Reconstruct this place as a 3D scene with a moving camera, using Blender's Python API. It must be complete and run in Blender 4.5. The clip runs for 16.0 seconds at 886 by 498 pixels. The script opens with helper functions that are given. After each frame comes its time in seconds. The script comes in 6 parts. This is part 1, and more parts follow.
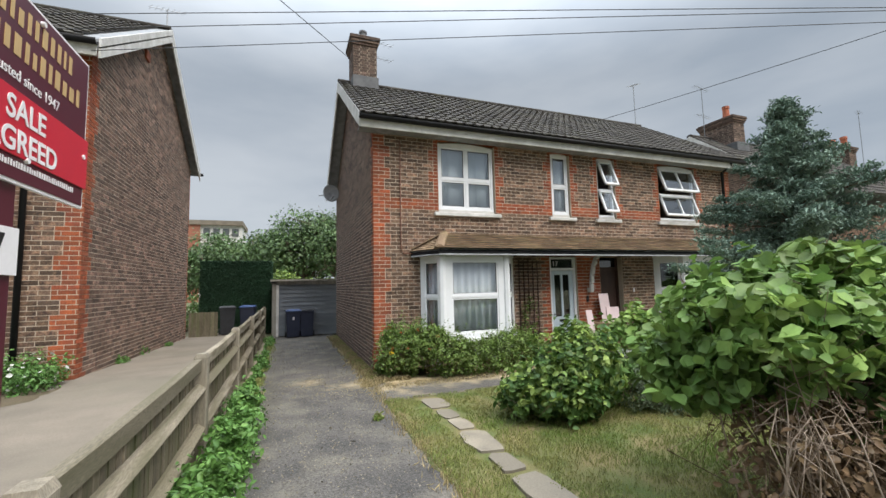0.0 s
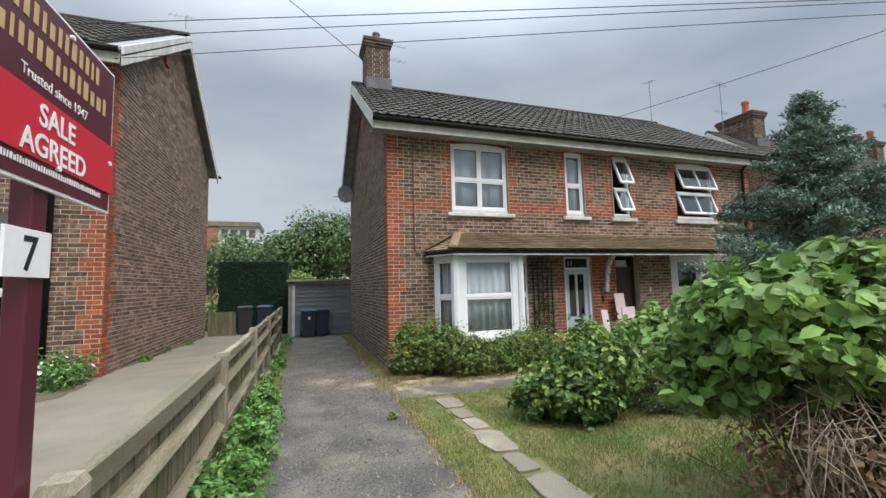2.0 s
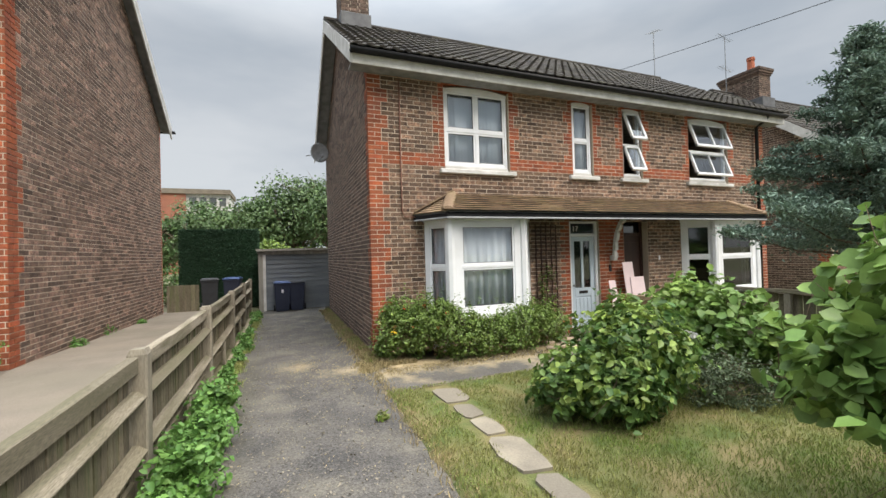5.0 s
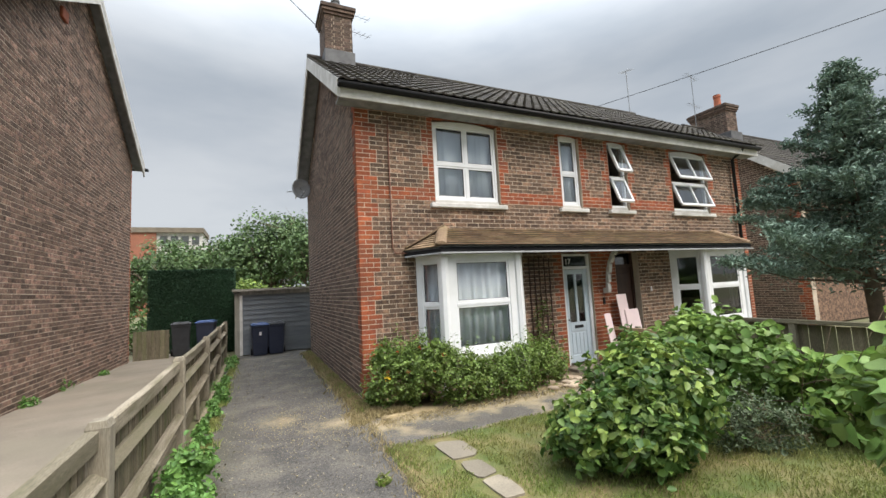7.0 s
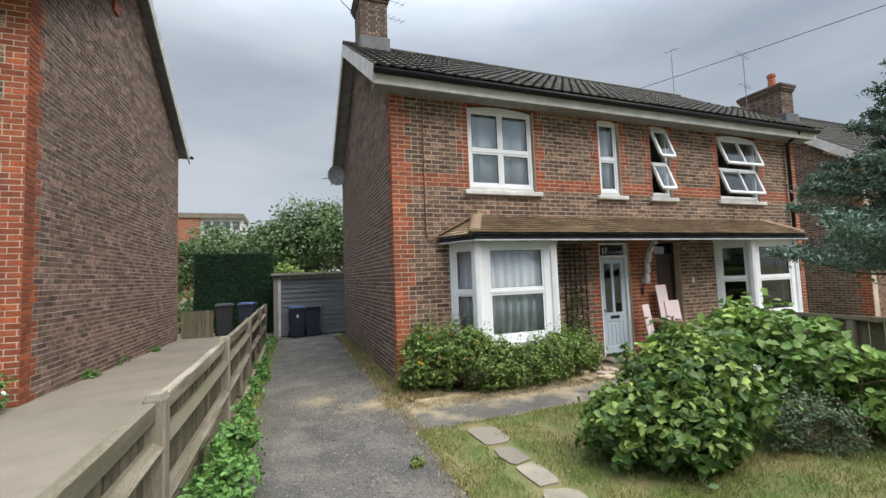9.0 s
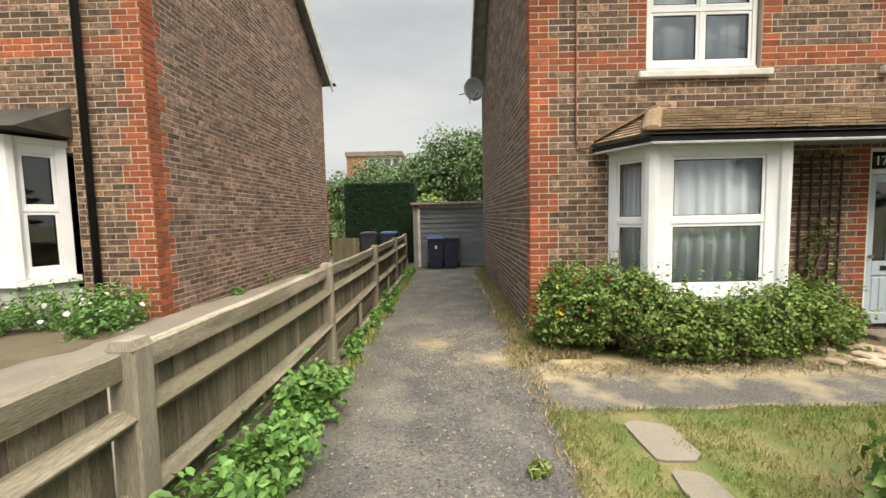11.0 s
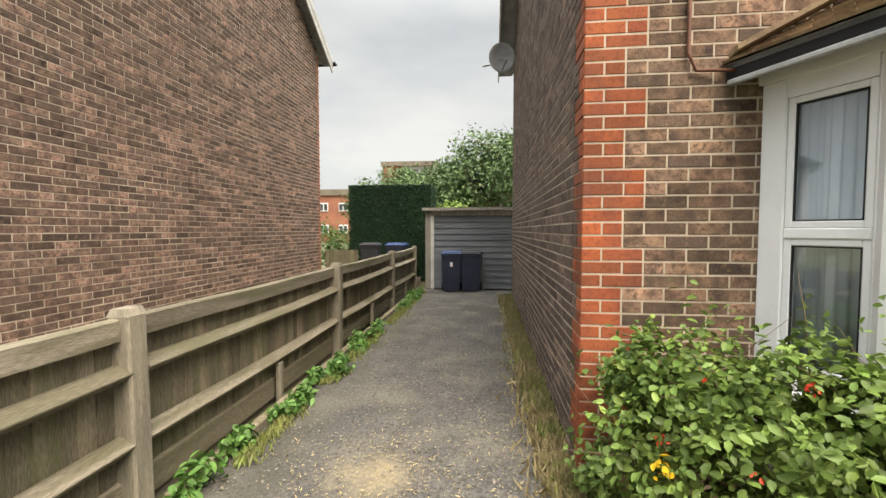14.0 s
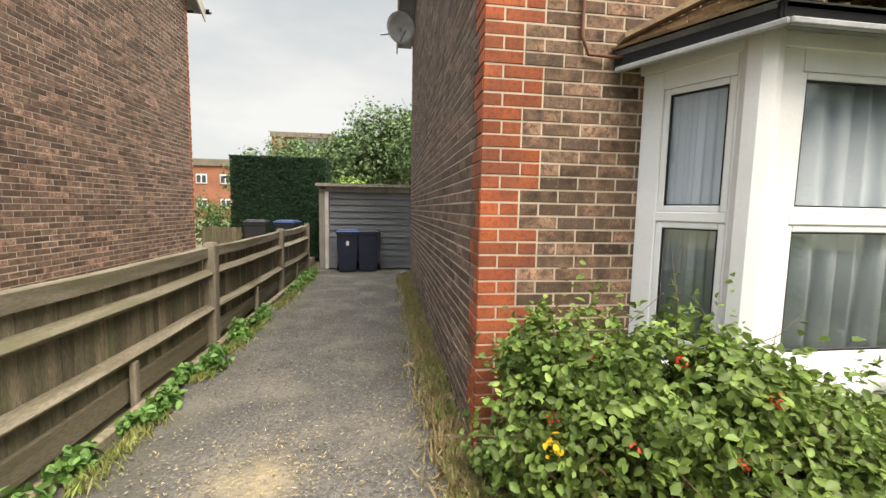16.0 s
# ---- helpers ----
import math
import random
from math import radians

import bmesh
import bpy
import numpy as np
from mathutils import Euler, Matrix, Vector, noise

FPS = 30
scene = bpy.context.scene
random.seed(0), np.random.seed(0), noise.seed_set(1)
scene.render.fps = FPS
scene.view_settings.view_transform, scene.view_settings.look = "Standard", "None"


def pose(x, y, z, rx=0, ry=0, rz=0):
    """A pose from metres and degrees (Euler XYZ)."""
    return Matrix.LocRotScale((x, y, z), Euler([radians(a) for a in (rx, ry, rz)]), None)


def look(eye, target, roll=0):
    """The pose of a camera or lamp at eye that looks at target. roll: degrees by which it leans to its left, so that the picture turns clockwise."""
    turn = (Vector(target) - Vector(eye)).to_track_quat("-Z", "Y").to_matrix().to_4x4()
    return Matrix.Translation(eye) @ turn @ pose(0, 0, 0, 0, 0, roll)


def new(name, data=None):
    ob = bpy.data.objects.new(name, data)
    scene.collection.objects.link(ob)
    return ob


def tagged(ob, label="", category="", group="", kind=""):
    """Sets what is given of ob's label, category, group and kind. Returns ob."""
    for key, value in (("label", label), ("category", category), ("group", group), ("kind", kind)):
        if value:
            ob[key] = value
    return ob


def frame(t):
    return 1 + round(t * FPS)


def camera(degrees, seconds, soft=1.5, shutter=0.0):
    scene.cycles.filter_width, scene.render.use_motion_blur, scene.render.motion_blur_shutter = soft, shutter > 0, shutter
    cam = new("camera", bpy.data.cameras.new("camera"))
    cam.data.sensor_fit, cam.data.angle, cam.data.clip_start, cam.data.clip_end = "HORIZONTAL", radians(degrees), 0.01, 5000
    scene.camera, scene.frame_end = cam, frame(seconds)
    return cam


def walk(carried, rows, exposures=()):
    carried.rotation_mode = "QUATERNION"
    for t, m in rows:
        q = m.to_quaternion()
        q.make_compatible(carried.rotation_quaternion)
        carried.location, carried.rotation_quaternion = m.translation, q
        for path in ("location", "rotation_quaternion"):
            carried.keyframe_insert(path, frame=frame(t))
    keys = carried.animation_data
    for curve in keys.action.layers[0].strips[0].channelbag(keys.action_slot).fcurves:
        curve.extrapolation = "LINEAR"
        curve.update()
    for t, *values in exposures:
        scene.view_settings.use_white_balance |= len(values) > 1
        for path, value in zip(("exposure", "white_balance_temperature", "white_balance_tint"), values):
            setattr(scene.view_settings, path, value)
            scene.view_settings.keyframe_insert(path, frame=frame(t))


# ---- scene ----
cam = camera(94.3, 16.0)
PATH = [
    (0, (-1.582, -8.077, 1.693), (-0.877, -6.213, 1.869), -1.3),
    (0.5, (-1.571, -8.096, 1.698), (-0.846, -6.243, 1.893), -1.5),
    (1, (-1.566, -8.104, 1.7), (-0.848, -6.248, 1.905), -1.5),
    (1.5, (-1.565, -8.102, 1.698), (-0.883, -6.233, 1.898), -1.4),
    (2, (-1.587, -8.098, 1.699), (-0.945, -6.213, 1.875), -1.4),
    (2.5, (-1.602, -8.064, 1.683), (-0.988, -6.165, 1.823), -1.6),
    (3, (-1.588, -7.938, 1.648), (-0.979, -6.035, 1.735), -2.1),
    (3.5, (-1.421, -7.705, 1.664), (-0.789, -5.808, 1.713), -2.3),
    (4, (-1.343, -7.443, 1.647), (-0.663, -5.563, 1.662), -2.4),
    (4.2, (-1.356, -7.33, 1.654), (-0.646, -5.46, 1.663), -1.8),
    (6.3, (-1.507, -6.54, 1.728), (-0.714, -4.708, 1.85), -2.9),
    (6.5, (-1.517, -6.539, 1.74), (-0.703, -4.718, 1.883), -3.1),
    (7, (-1.531, -6.537, 1.746), (-0.696, -4.729, 1.933), -3.1),
    (7.5, (-1.536, -6.535, 1.748), (-0.706, -4.728, 1.963), -2.9),
    (8, (-1.552, -6.528, 1.749), (-0.746, -4.711, 1.97), -2.5),
    (8.5, (-1.556, -6.519, 1.746), (-0.79, -4.682, 1.943), -2.3),
    (9, (-1.565, -6.508, 1.746), (-0.87, -4.637, 1.878), -2.1),
    (9.5, (-1.557, -6.387, 1.695), (-0.965, -4.477, 1.731), -2.0),
    (10, (-1.347, -6.018, 1.634), (-0.907, -4.069, 1.548), -2.3),
    (10.2, (-1.274, -5.852, 1.616), (-0.947, -3.885, 1.468), -2.1),
    (12.3, (-0.643, -3.767, 1.514), (-0.884, -1.788, 1.355), -0.5),
    (12.5, (-0.607, -3.576, 1.508), (-0.839, -1.594, 1.382), -1.0),
    (13, (-0.559, -3.142, 1.509), (-0.794, -1.16, 1.375), -0.0),
    (13.5, (-0.475, -2.8, 1.498), (-0.805, -0.829, 1.418), -0.2),
    (14, (-0.544, -2.481, 1.478), (-0.759, -0.495, 1.386), -0.0),
    (14.5, (-0.574, -2.341, 1.488), (-0.788, -0.36, 1.309), -1.5),
    (15, (-0.582, -2.302, 1.475), (-0.768, -0.325, 1.236), 1.2),
    (15.5, (-0.536, -2.273, 1.483), (-0.588, -0.287, 1.255), 1.1),
    (16, (-0.523, -2.303, 1.478), (-0.249, -0.331, 1.285), 1.1),
]
walk(cam, [(t, look(eye, target, roll)) for t, eye, target, roll in PATH],
     exposures=[(0.0, 1.47, 6550, 11), (2.0, 1.43, 6400, 10), (3.5, 1.66, 6800, 11), (6.5, 1.66, 6850, 12), (8.5, 1.48, 6450, 11), (9.3, 1.52, 6600, 11), (10.0, 1.68, 7300, 11), (12.5, 1.95, 7600, 11), (16.0, 2.08, 7600, 12)])

# ---- light ----
world = bpy.data.worlds.new("overcast_sky")
scene.world = world
world.use_nodes = True
wn, wl = world.node_tree.nodes, world.node_tree.links
wn.clear()
w_out, w_bg = wn.new("ShaderNodeOutputWorld"), wn.new("ShaderNodeBackground")
sky = wn.new("ShaderNodeTexSky")
sky.sky_type, sky.sun_disc = "NISHITA", False
sky.sun_elevation, sky.sun_rotation = radians(55), radians(150)
w_co = wn.new("ShaderNodeTexCoord")
w_map = wn.new("ShaderNodeMapping")
w_map.inputs["Scale"].default_value = (1.0, 1.0, 3.2)
w_noise = wn.new("ShaderNodeTexNoise")
w_noise.inputs["Scale"].default_value, w_noise.inputs["Detail"].default_value = 1.7, 5.0
w_noise.inputs["Roughness"].default_value = 0.52
w_ramp = wn.new("ShaderNodeValToRGB")
w_ramp.color_ramp.elements[0].position, w_ramp.color_ramp.elements[0].color = 0.33, (3.3, 3.85, 4.45, 1)
w_ramp.color_ramp.elements[1].position, w_ramp.color_ramp.elements[1].color = 0.69, (5.15, 5.6, 6.0, 1)
w_mix = wn.new("ShaderNodeMixRGB")
w_mix.inputs["Fac"].default_value = 0.9
wl.new(w_co.outputs["Generated"], w_map.inputs["Vector"])
wl.new(w_map.outputs["Vector"], w_noise.inputs["Vector"])
wl.new(w_noise.outputs["Fac"], w_ramp.inputs["Fac"])
w_sep, w_lift = wn.new("ShaderNodeSeparateXYZ"), wn.new("ShaderNodeMapRange")
w_lift.interpolation_type = "SMOOTHSTEP"
w_lift.inputs["From Min"].default_value, w_lift.inputs["From Max"].default_value = 0.42, 1.0
w_lift.inputs["To Min"].default_value, w_lift.inputs["To Max"].default_value = 0.82, 5.4
w_mul = wn.new("ShaderNodeMixRGB")
w_mul.blend_type = "MULTIPLY"
w_mul.inputs["Fac"].default_value = 1.0
wl.new(w_co.outputs["Generated"], w_sep.inputs["Vector"])
wl.new(w_sep.outputs["Z"], w_lift.inputs["Value"])
wl.new(sky.outputs["Color"], w_mix.inputs["Color1"])
wl.new(w_ramp.outputs["Color"], w_mix.inputs["Color2"])
wl.new(w_mix.outputs["Color"], w_mul.inputs["Color1"])
wl.new(w_lift.outputs["Result"], w_mul.inputs["Color2"])
wl.new(w_mul.outputs["Color"], w_bg.inputs["Color"])
w_bg.inputs["Strength"].default_value = 0.05
wl.new(w_bg.outputs["Background"], w_out.inputs["Surface"])
sun = new("sun", bpy.data.lights.new("sun", "SUN"))
sun.data.energy, sun.data.angle, sun.data.color = 1.5, radians(40), (1.0, 0.95, 0.87)
sun.matrix_world = look((6, -10, 17), (0, 0, 0))


# ---- materials ----
def material(name, base, rough=0.8, metal=0.0, second=None, scale=6.0, grain=60.0, grain_amount=0.25, bump=0.2, bump_dist=0.004,
             vary=0.0, per="", stain=None, stain_scale=0.6, stain_amount=0.5, stretch=(1, 1, 1), spec=0.3, translucent=0.0, speckle=0.0):
    """Base colour with large blotches towards second, fine grain, a stain layer and a random shift for each piece."""
    m = bpy.data.materials.new(name)
    m.use_nodes = True
    nodes, links = m.node_tree.nodes, m.node_tree.links
    bsdf = nodes["Principled BSDF"]
    bsdf.inputs["Roughness"].default_value, bsdf.inputs["Metallic"].default_value = rough, metal
    bsdf.inputs["Specular IOR Level"].default_value = spec
    geo, mp = nodes.new("ShaderNodeNewGeometry"), nodes.new("ShaderNodeMapping")
    mp.inputs["Scale"].default_value = stretch
    links.new(geo.outputs["Position"], mp.inputs["Vector"])

    def tex(s, detail=4.0):
        n = nodes.new("ShaderNodeTexNoise")
        n.inputs["Scale"].default_value, n.inputs["Detail"].default_value = s, detail
        links.new(mp.outputs["Vector"], n.inputs["Vector"])
        return n

    def ramp(src, a, b):
        r = nodes.new("ShaderNodeMapRange")
        r.inputs["From Min"].default_value, r.inputs["From Max"].default_value = a, b
        links.new(src, r.inputs["Value"])
        return r.outputs["Result"]

    def mix(fac, a, b, kind="MIX"):
        x = nodes.new("ShaderNodeMixRGB")
        x.blend_type = kind
        for sock, val in (("Fac", fac), ("Color1", a), ("Color2", b)):
            if isinstance(val, bpy.types.NodeSocket):
                links.new(val, x.inputs[sock])
            else:
                x.inputs[sock].default_value = val if sock == "Fac" else (*val, 1)
        return x.outputs["Color"]

    second = second or tuple(c * 0.7 for c in base)
    big, fine = tex(scale), tex(grain, 3.0)
    col = mix(ramp(big.outputs["Fac"], 0.35, 0.65), base, second)
    if per:
        rnd = (geo.outputs["Random Per Island"] if per == "island" else nodes.new("ShaderNodeObjectInfo").outputs["Random"])
        hsv = nodes.new("ShaderNodeHueSaturation")
        val = nodes.new("ShaderNodeMapRange")
        val.inputs["To Min"].default_value, val.inputs["To Max"].default_value = 1 - vary, 1 + vary
        links.new(rnd, val.inputs["Value"])
        mul = nodes.new("ShaderNodeMath")
        mul.operation = "MULTIPLY"
        mul.inputs[1].default_value = 7.31
        frac = nodes.new("ShaderNodeMath")
        frac.operation = "FRACT"
        links.new(rnd, mul.inputs[0])
        links.new(mul.outputs[0], frac.inputs[0])
        sw = nodes.new("ShaderNodeMath")
        sw.operation = "POWER"
        sw.inputs[1].default_value = 1.6
        links.new(frac.outputs[0], sw.inputs[0])
        col = mix(sw.outputs[0], col, second)
        links.new(col, hsv.inputs["Color"])
        links.new(val.outputs["Result"], hsv.inputs["Value"])
        hue = nodes.new("ShaderNodeMapRange")
        hue.inputs["To Min"].default_value, hue.inputs["To Max"].default_value = 0.5 - vary * 0.018, 0.5 + vary * 0.018
        links.new(frac.outputs[0], hue.inputs["Value"])
        links.new(hue.outputs["Result"], hsv.inputs["Hue"])
        col = hsv.outputs["Color"]
    col = mix(grain_amount, col, mix(ramp(fine.outputs["Fac"], 0.3, 0.7), (0.25, 0.25, 0.25), (1, 1, 1)), "MULTIPLY")
    if stain:
        st = tex(stain_scale, 6.0)
        sm = nodes.new("ShaderNodeMath")
        sm.operation = "MULTIPLY"
        sm.inputs[1].default_value = stain_amount
        links.new(ramp(st.outputs["Fac"], 0.48, 0.68), sm.inputs[0])
        sm.use_clamp = True
        col = mix(sm.outputs[0], col, stain)
    if speckle:
        sp = tex(34.0, 5.0)
        sk = nodes.new("ShaderNodeMath")
        sk.operation, sk.use_clamp = "MULTIPLY", True
        sk.inputs[1].default_value = speckle
        links.new(ramp(sp.outputs["Fac"], 0.52, 0.6), sk.inputs[0])
        col = mix(sk.outputs[0], col, tuple(c * 0.22 for c in base))
        pale = tex(23.0, 5.0)
        pk = nodes.new("ShaderNodeMath")
        pk.operation, pk.use_clamp = "MULTIPLY", True
        pk.inputs[1].default_value = speckle * 0.2
        links.new(ramp(pale.outputs["Fac"], 0.58, 0.68), pk.inputs[0])
        col = mix(pk.outputs[0], col, tuple(min(0.6, c * 1.5) for c in base))
    links.new(col, bsdf.inputs["Base Color"])
    if bump:
        bp = nodes.new("ShaderNodeBump")
        bp.inputs["Strength"].default_value, bp.inputs["Distance"].default_value = bump, bump_dist
        links.new(fine.outputs["Fac"], bp.inputs["Height"])
        links.new(bp.outputs["Normal"], bsdf.inputs["Normal"])
    if translucent:
        tr, mx = nodes.new("ShaderNodeBsdfTranslucent"), nodes.new("ShaderNodeMixShader")
        mx.inputs["Fac"].default_value = translucent
        links.new(col, tr.inputs["Color"])
        links.new(bsdf.outputs["BSDF"], mx.inputs[1])
        links.new(tr.outputs["BSDF"], mx.inputs[2])
        links.new(mx.outputs["Shader"], nodes["Material Output"].inputs["Surface"])
    return m


def window_glass(name, tint, face_on=0.1):
    """Clear glass whose gloss rises towards grazing angles."""
    m = bpy.data.materials.new(name)
    m.use_nodes = True
    nodes, links = m.node_tree.nodes, m.node_tree.links
    nodes.remove(nodes["Principled BSDF"])
    clear, shine = nodes.new("ShaderNodeBsdfTransparent"), nodes.new("ShaderNodeBsdfGlossy")
    mx, lw = nodes.new("ShaderNodeMixShader"), nodes.new("ShaderNodeLayerWeight")
    pw, ma = nodes.new("ShaderNodeMath"), nodes.new("ShaderNodeMath")
    clear.inputs["Color"].default_value = (*tint, 1)
    shine.inputs["Roughness"].default_value = 0.015
    lw.inputs["Blend"].default_value = 0.5
    pw.operation, pw.inputs[1].default_value = "POWER", 5.0
    ma.operation, ma.inputs[1].default_value, ma.inputs[2].default_value = "MULTIPLY_ADD", 1 - face_on, face_on
    links.new(lw.outputs["Facing"], pw.inputs[0])
    links.new(pw.outputs[0], ma.inputs[0])
    links.new(ma.outputs[0], mx.inputs["Fac"])
    links.new(clear.outputs["BSDF"], mx.inputs[1])
    links.new(shine.outputs["BSDF"], mx.inputs[2])
    links.new(mx.outputs["Shader"], nodes["Material Output"].inputs["Surface"])
    return m


STOCK = dict(base=(0.41, 0.255, 0.162), second=(0.085, 0.055, 0.045), rough=0.9, scale=11.0, grain=90, grain_amount=0.5, bump=0.8, vary=0.5, stain=(0.12, 0.085, 0.06), stain_scale=9.0, stain_amount=0.4, speckle=0.8)
stock_joined, stock_single = material("stock_brick_joined", per="island", **STOCK), material("stock_brick_single", per="object", **STOCK)
# stock brick with the gable's shaded side put into its colour; chimneys share it
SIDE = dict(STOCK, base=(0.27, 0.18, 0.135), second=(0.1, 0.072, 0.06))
side_joined, side_single = material("side_shade_brick_joined", per="island", **SIDE), material("side_shade_brick_single", per="object", **SIDE)
NEIGHBOUR = dict(STOCK, base=(0.38, 0.24, 0.172), second=(0.1, 0.066, 0.056), vary=0.55)
neighbour_joined, neighbour_single = material("neighbour_brick_joined", per="island", **NEIGHBOUR), material("neighbour_brick_single", per="object", **NEIGHBOUR)
RED = dict(base=(0.44, 0.122, 0.045), second=(0.25, 0.07, 0.036), rough=0.88, scale=5.0, grain=90, grain_amount=0.4, bump=0.5, vary=0.28, stain=(0.15, 0.062, 0.045), stain_scale=2.0, stain_amount=0.55, speckle=0.35)
red_joined, red_single = material("red_brick_joined", per="island", **RED), material("red_brick_single", per="object", **RED)
mortar = material("lime_mortar", (0.55, 0.46, 0.365), 0.95, second=(0.42, 0.345, 0.27), scale=2.5, grain=140, bump=0.4)
interior = material("interior_plaster", (0.35, 0.33, 0.31), 0.9)
tile_joined = material("roof_tile_joined", (0.034, 0.031, 0.029), 0.9, second=(0.062, 0.055, 0.048), scale=3, grain=70, per="island", vary=0.3, stain=(0.085, 0.085, 0.055), stain_scale=2.5, stain_amount=0.35, bump=0.5)
tile_single = material("roof_tile_single", (0.034, 0.031, 0.029), 0.9, second=(0.062, 0.055, 0.048), scale=3, grain=70, per="object", vary=0.3, stain=(0.085, 0.085, 0.055), stain_scale=2.5, stain_amount=0.35, bump=0.5)
CLAY = dict(base=(0.36, 0.26, 0.165), second=(0.2, 0.135, 0.09), rough=0.92, scale=2.2, grain=60, vary=0.3, stain=(0.28, 0.225, 0.12), stain_scale=3.5, stain_amount=0.5, bump=0.6, speckle=0.4)
clay_joined, clay_single = material("clay_tile_joined", per="island", **CLAY), material("clay_tile_single", per="object", **CLAY)
upvc = material("white_upvc", (0.76, 0.77, 0.79), 0.35, second=(0.69, 0.7, 0.71), scale=3, grain_amount=0.06, bump=0.03, spec=0.5)
white_paint = material("weathered_white_paint", (0.66, 0.65, 0.63), 0.6, second=(0.5, 0.49, 0.46), scale=4, grain_amount=0.2, stain=(0.35, 0.34, 0.3), stain_scale=6, stain_amount=0.35)
# dark grey puts the shade below the eaves into the soffit colour; roof decks share it
soffit_paint = material("shade_grey_soffit", (0.3, 0.31, 0.32), 0.7)
black_plastic = material("black_gutter_plastic", (0.016, 0.016, 0.018), 0.6, grain_amount=0.15, bump=0.05, spec=0.22)
glass = window_glass("window_glass", (0.9, 0.93, 0.95))
upper_glass = window_glass("upper_glass", (0.86, 0.9, 0.92), 0.15)
dark_glass = window_glass("dark_glass", (0.4, 0.42, 0.42))
curtain_mat = material("net_curtain", (0.82, 0.84, 0.86), 0.95, second=(0.7, 0.72, 0.75), scale=3, grain=200, grain_amount=0.1, translucent=0.15)
lead = material("lead_flashing", (0.13, 0.133, 0.137), 0.6, second=(0.085, 0.085, 0.09), scale=5)
terracotta = material("terracotta", (0.42, 0.13, 0.07), 0.85, second=(0.3, 0.1, 0.06), scale=5)
galv = material("galvanised_metal", (0.32, 0.33, 0.34), 0.45, 0.7, scale=20)
dish_mat = material("dish_grey", (0.38, 0.39, 0.4), 0.55, second=(0.28, 0.29, 0.3), scale=6)
copper_pipe = material("brown_pipe", (0.2, 0.09, 0.06), 0.6, scale=9)
tarmac = material("old_tarmac", (0.155, 0.144, 0.13), 0.95, second=(0.098, 0.093, 0.088), scale=1.9, speckle=0.4, grain=60, grain_amount=0.85, bump=1.0, bump_dist=0.012, stain=(0.25, 0.225, 0.175), stain_scale=1.7, stain_amount=0.4)


def add_patches(m, spots, colour, ragged=0.5):
    """Spots (x, y, rx, ry, strength) of one colour with ragged rims, spread on a ground material."""
    nodes, links = m.node_tree.nodes, m.node_tree.links
    bsdf = nodes["Principled BSDF"]
    col = bsdf.inputs["Base Color"].links[0].from_socket
    geo, ns = nodes.new("ShaderNodeNewGeometry"), nodes.new("ShaderNodeTexNoise")
    ns.inputs["Scale"].default_value, ns.inputs["Detail"].default_value, ns.inputs["Roughness"].default_value = 3.5, 9.0, 0.7
    links.new(geo.outputs["Position"], ns.inputs["Vector"])
    for x, y, rx, ry, k in spots:
        mp = nodes.new("ShaderNodeMapping")
        mp.inputs["Location"].default_value, mp.inputs["Scale"].default_value = (-x / rx, -y / ry, 0), (1 / rx, 1 / ry, 0)
        links.new(geo.outputs["Position"], mp.inputs["Vector"])
        ln = nodes.new("ShaderNodeVectorMath")
        ln.operation = "LENGTH"
        links.new(mp.outputs["Vector"], ln.inputs[0])
        ma = nodes.new("ShaderNodeMath")
        ma.operation, ma.inputs[1].default_value = "MULTIPLY_ADD", ragged * 4
        links.new(ns.outputs["Fac"], ma.inputs[0])
        links.new(ln.outputs["Value"], ma.inputs[2])
        mr = nodes.new("ShaderNodeMapRange")
        mr.inputs["From Min"].default_value, mr.inputs["From Max"].default_value = 1.25 + ragged, 0.45 + ragged
        mr.inputs["To Max"].default_value = k
        links.new(ma.outputs[0], mr.inputs["Value"])
        mx = nodes.new("ShaderNodeMixRGB")
        mx.inputs["Color2"].default_value = (*colour, 1)
        links.new(mr.outputs["Result"], mx.inputs["Fac"])
        links.new(col, mx.inputs["Color1"])
        col = mx.outputs["Color"]
    links.new(col, bsdf.inputs["Base Color"])


add_patches(tarmac, [(-1.2, -0.15, 0.42, 0.45, 0.7), (-0.5, -0.72, 0.8, 0.42, 0.75), (-0.02, 0.8, 0.24, 1.8, 0.6), (-0.02, 4.0, 0.24, 3.4, 0.6)], (0.38, 0.31, 0.2))
# darker strips along the fence side and two darker spots towards the house
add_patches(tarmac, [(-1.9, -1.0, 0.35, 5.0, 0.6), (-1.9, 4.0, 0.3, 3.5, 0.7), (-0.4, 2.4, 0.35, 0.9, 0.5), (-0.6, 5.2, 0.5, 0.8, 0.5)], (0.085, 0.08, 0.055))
concrete = material("worn_concrete", (0.225, 0.19, 0.15), 0.92, second=(0.165, 0.142, 0.112), scale=1.4, grain=80, grain_amount=0.3, bump=0.5, stain=(0.18, 0.16, 0.12), stain_scale=1.2, stain_amount=0.5)
path_mat = material("strewn_path", (0.17, 0.157, 0.14), 0.95, second=(0.125, 0.115, 0.1), scale=1.5, grain=60, grain_amount=0.8, bump=1.0, bump_dist=0.012, stain=(0.36, 0.29, 0.18), stain_scale=2.6, stain_amount=0.6)
add_patches(path_mat, [(0.0, -1.1, 0.9, 0.4, 0.85), (2.0, -1.25, 2.2, 0.22, 0.7), (1.6, -1.95, 1.6, 0.12, 0.6)], (0.42, 0.335, 0.2))
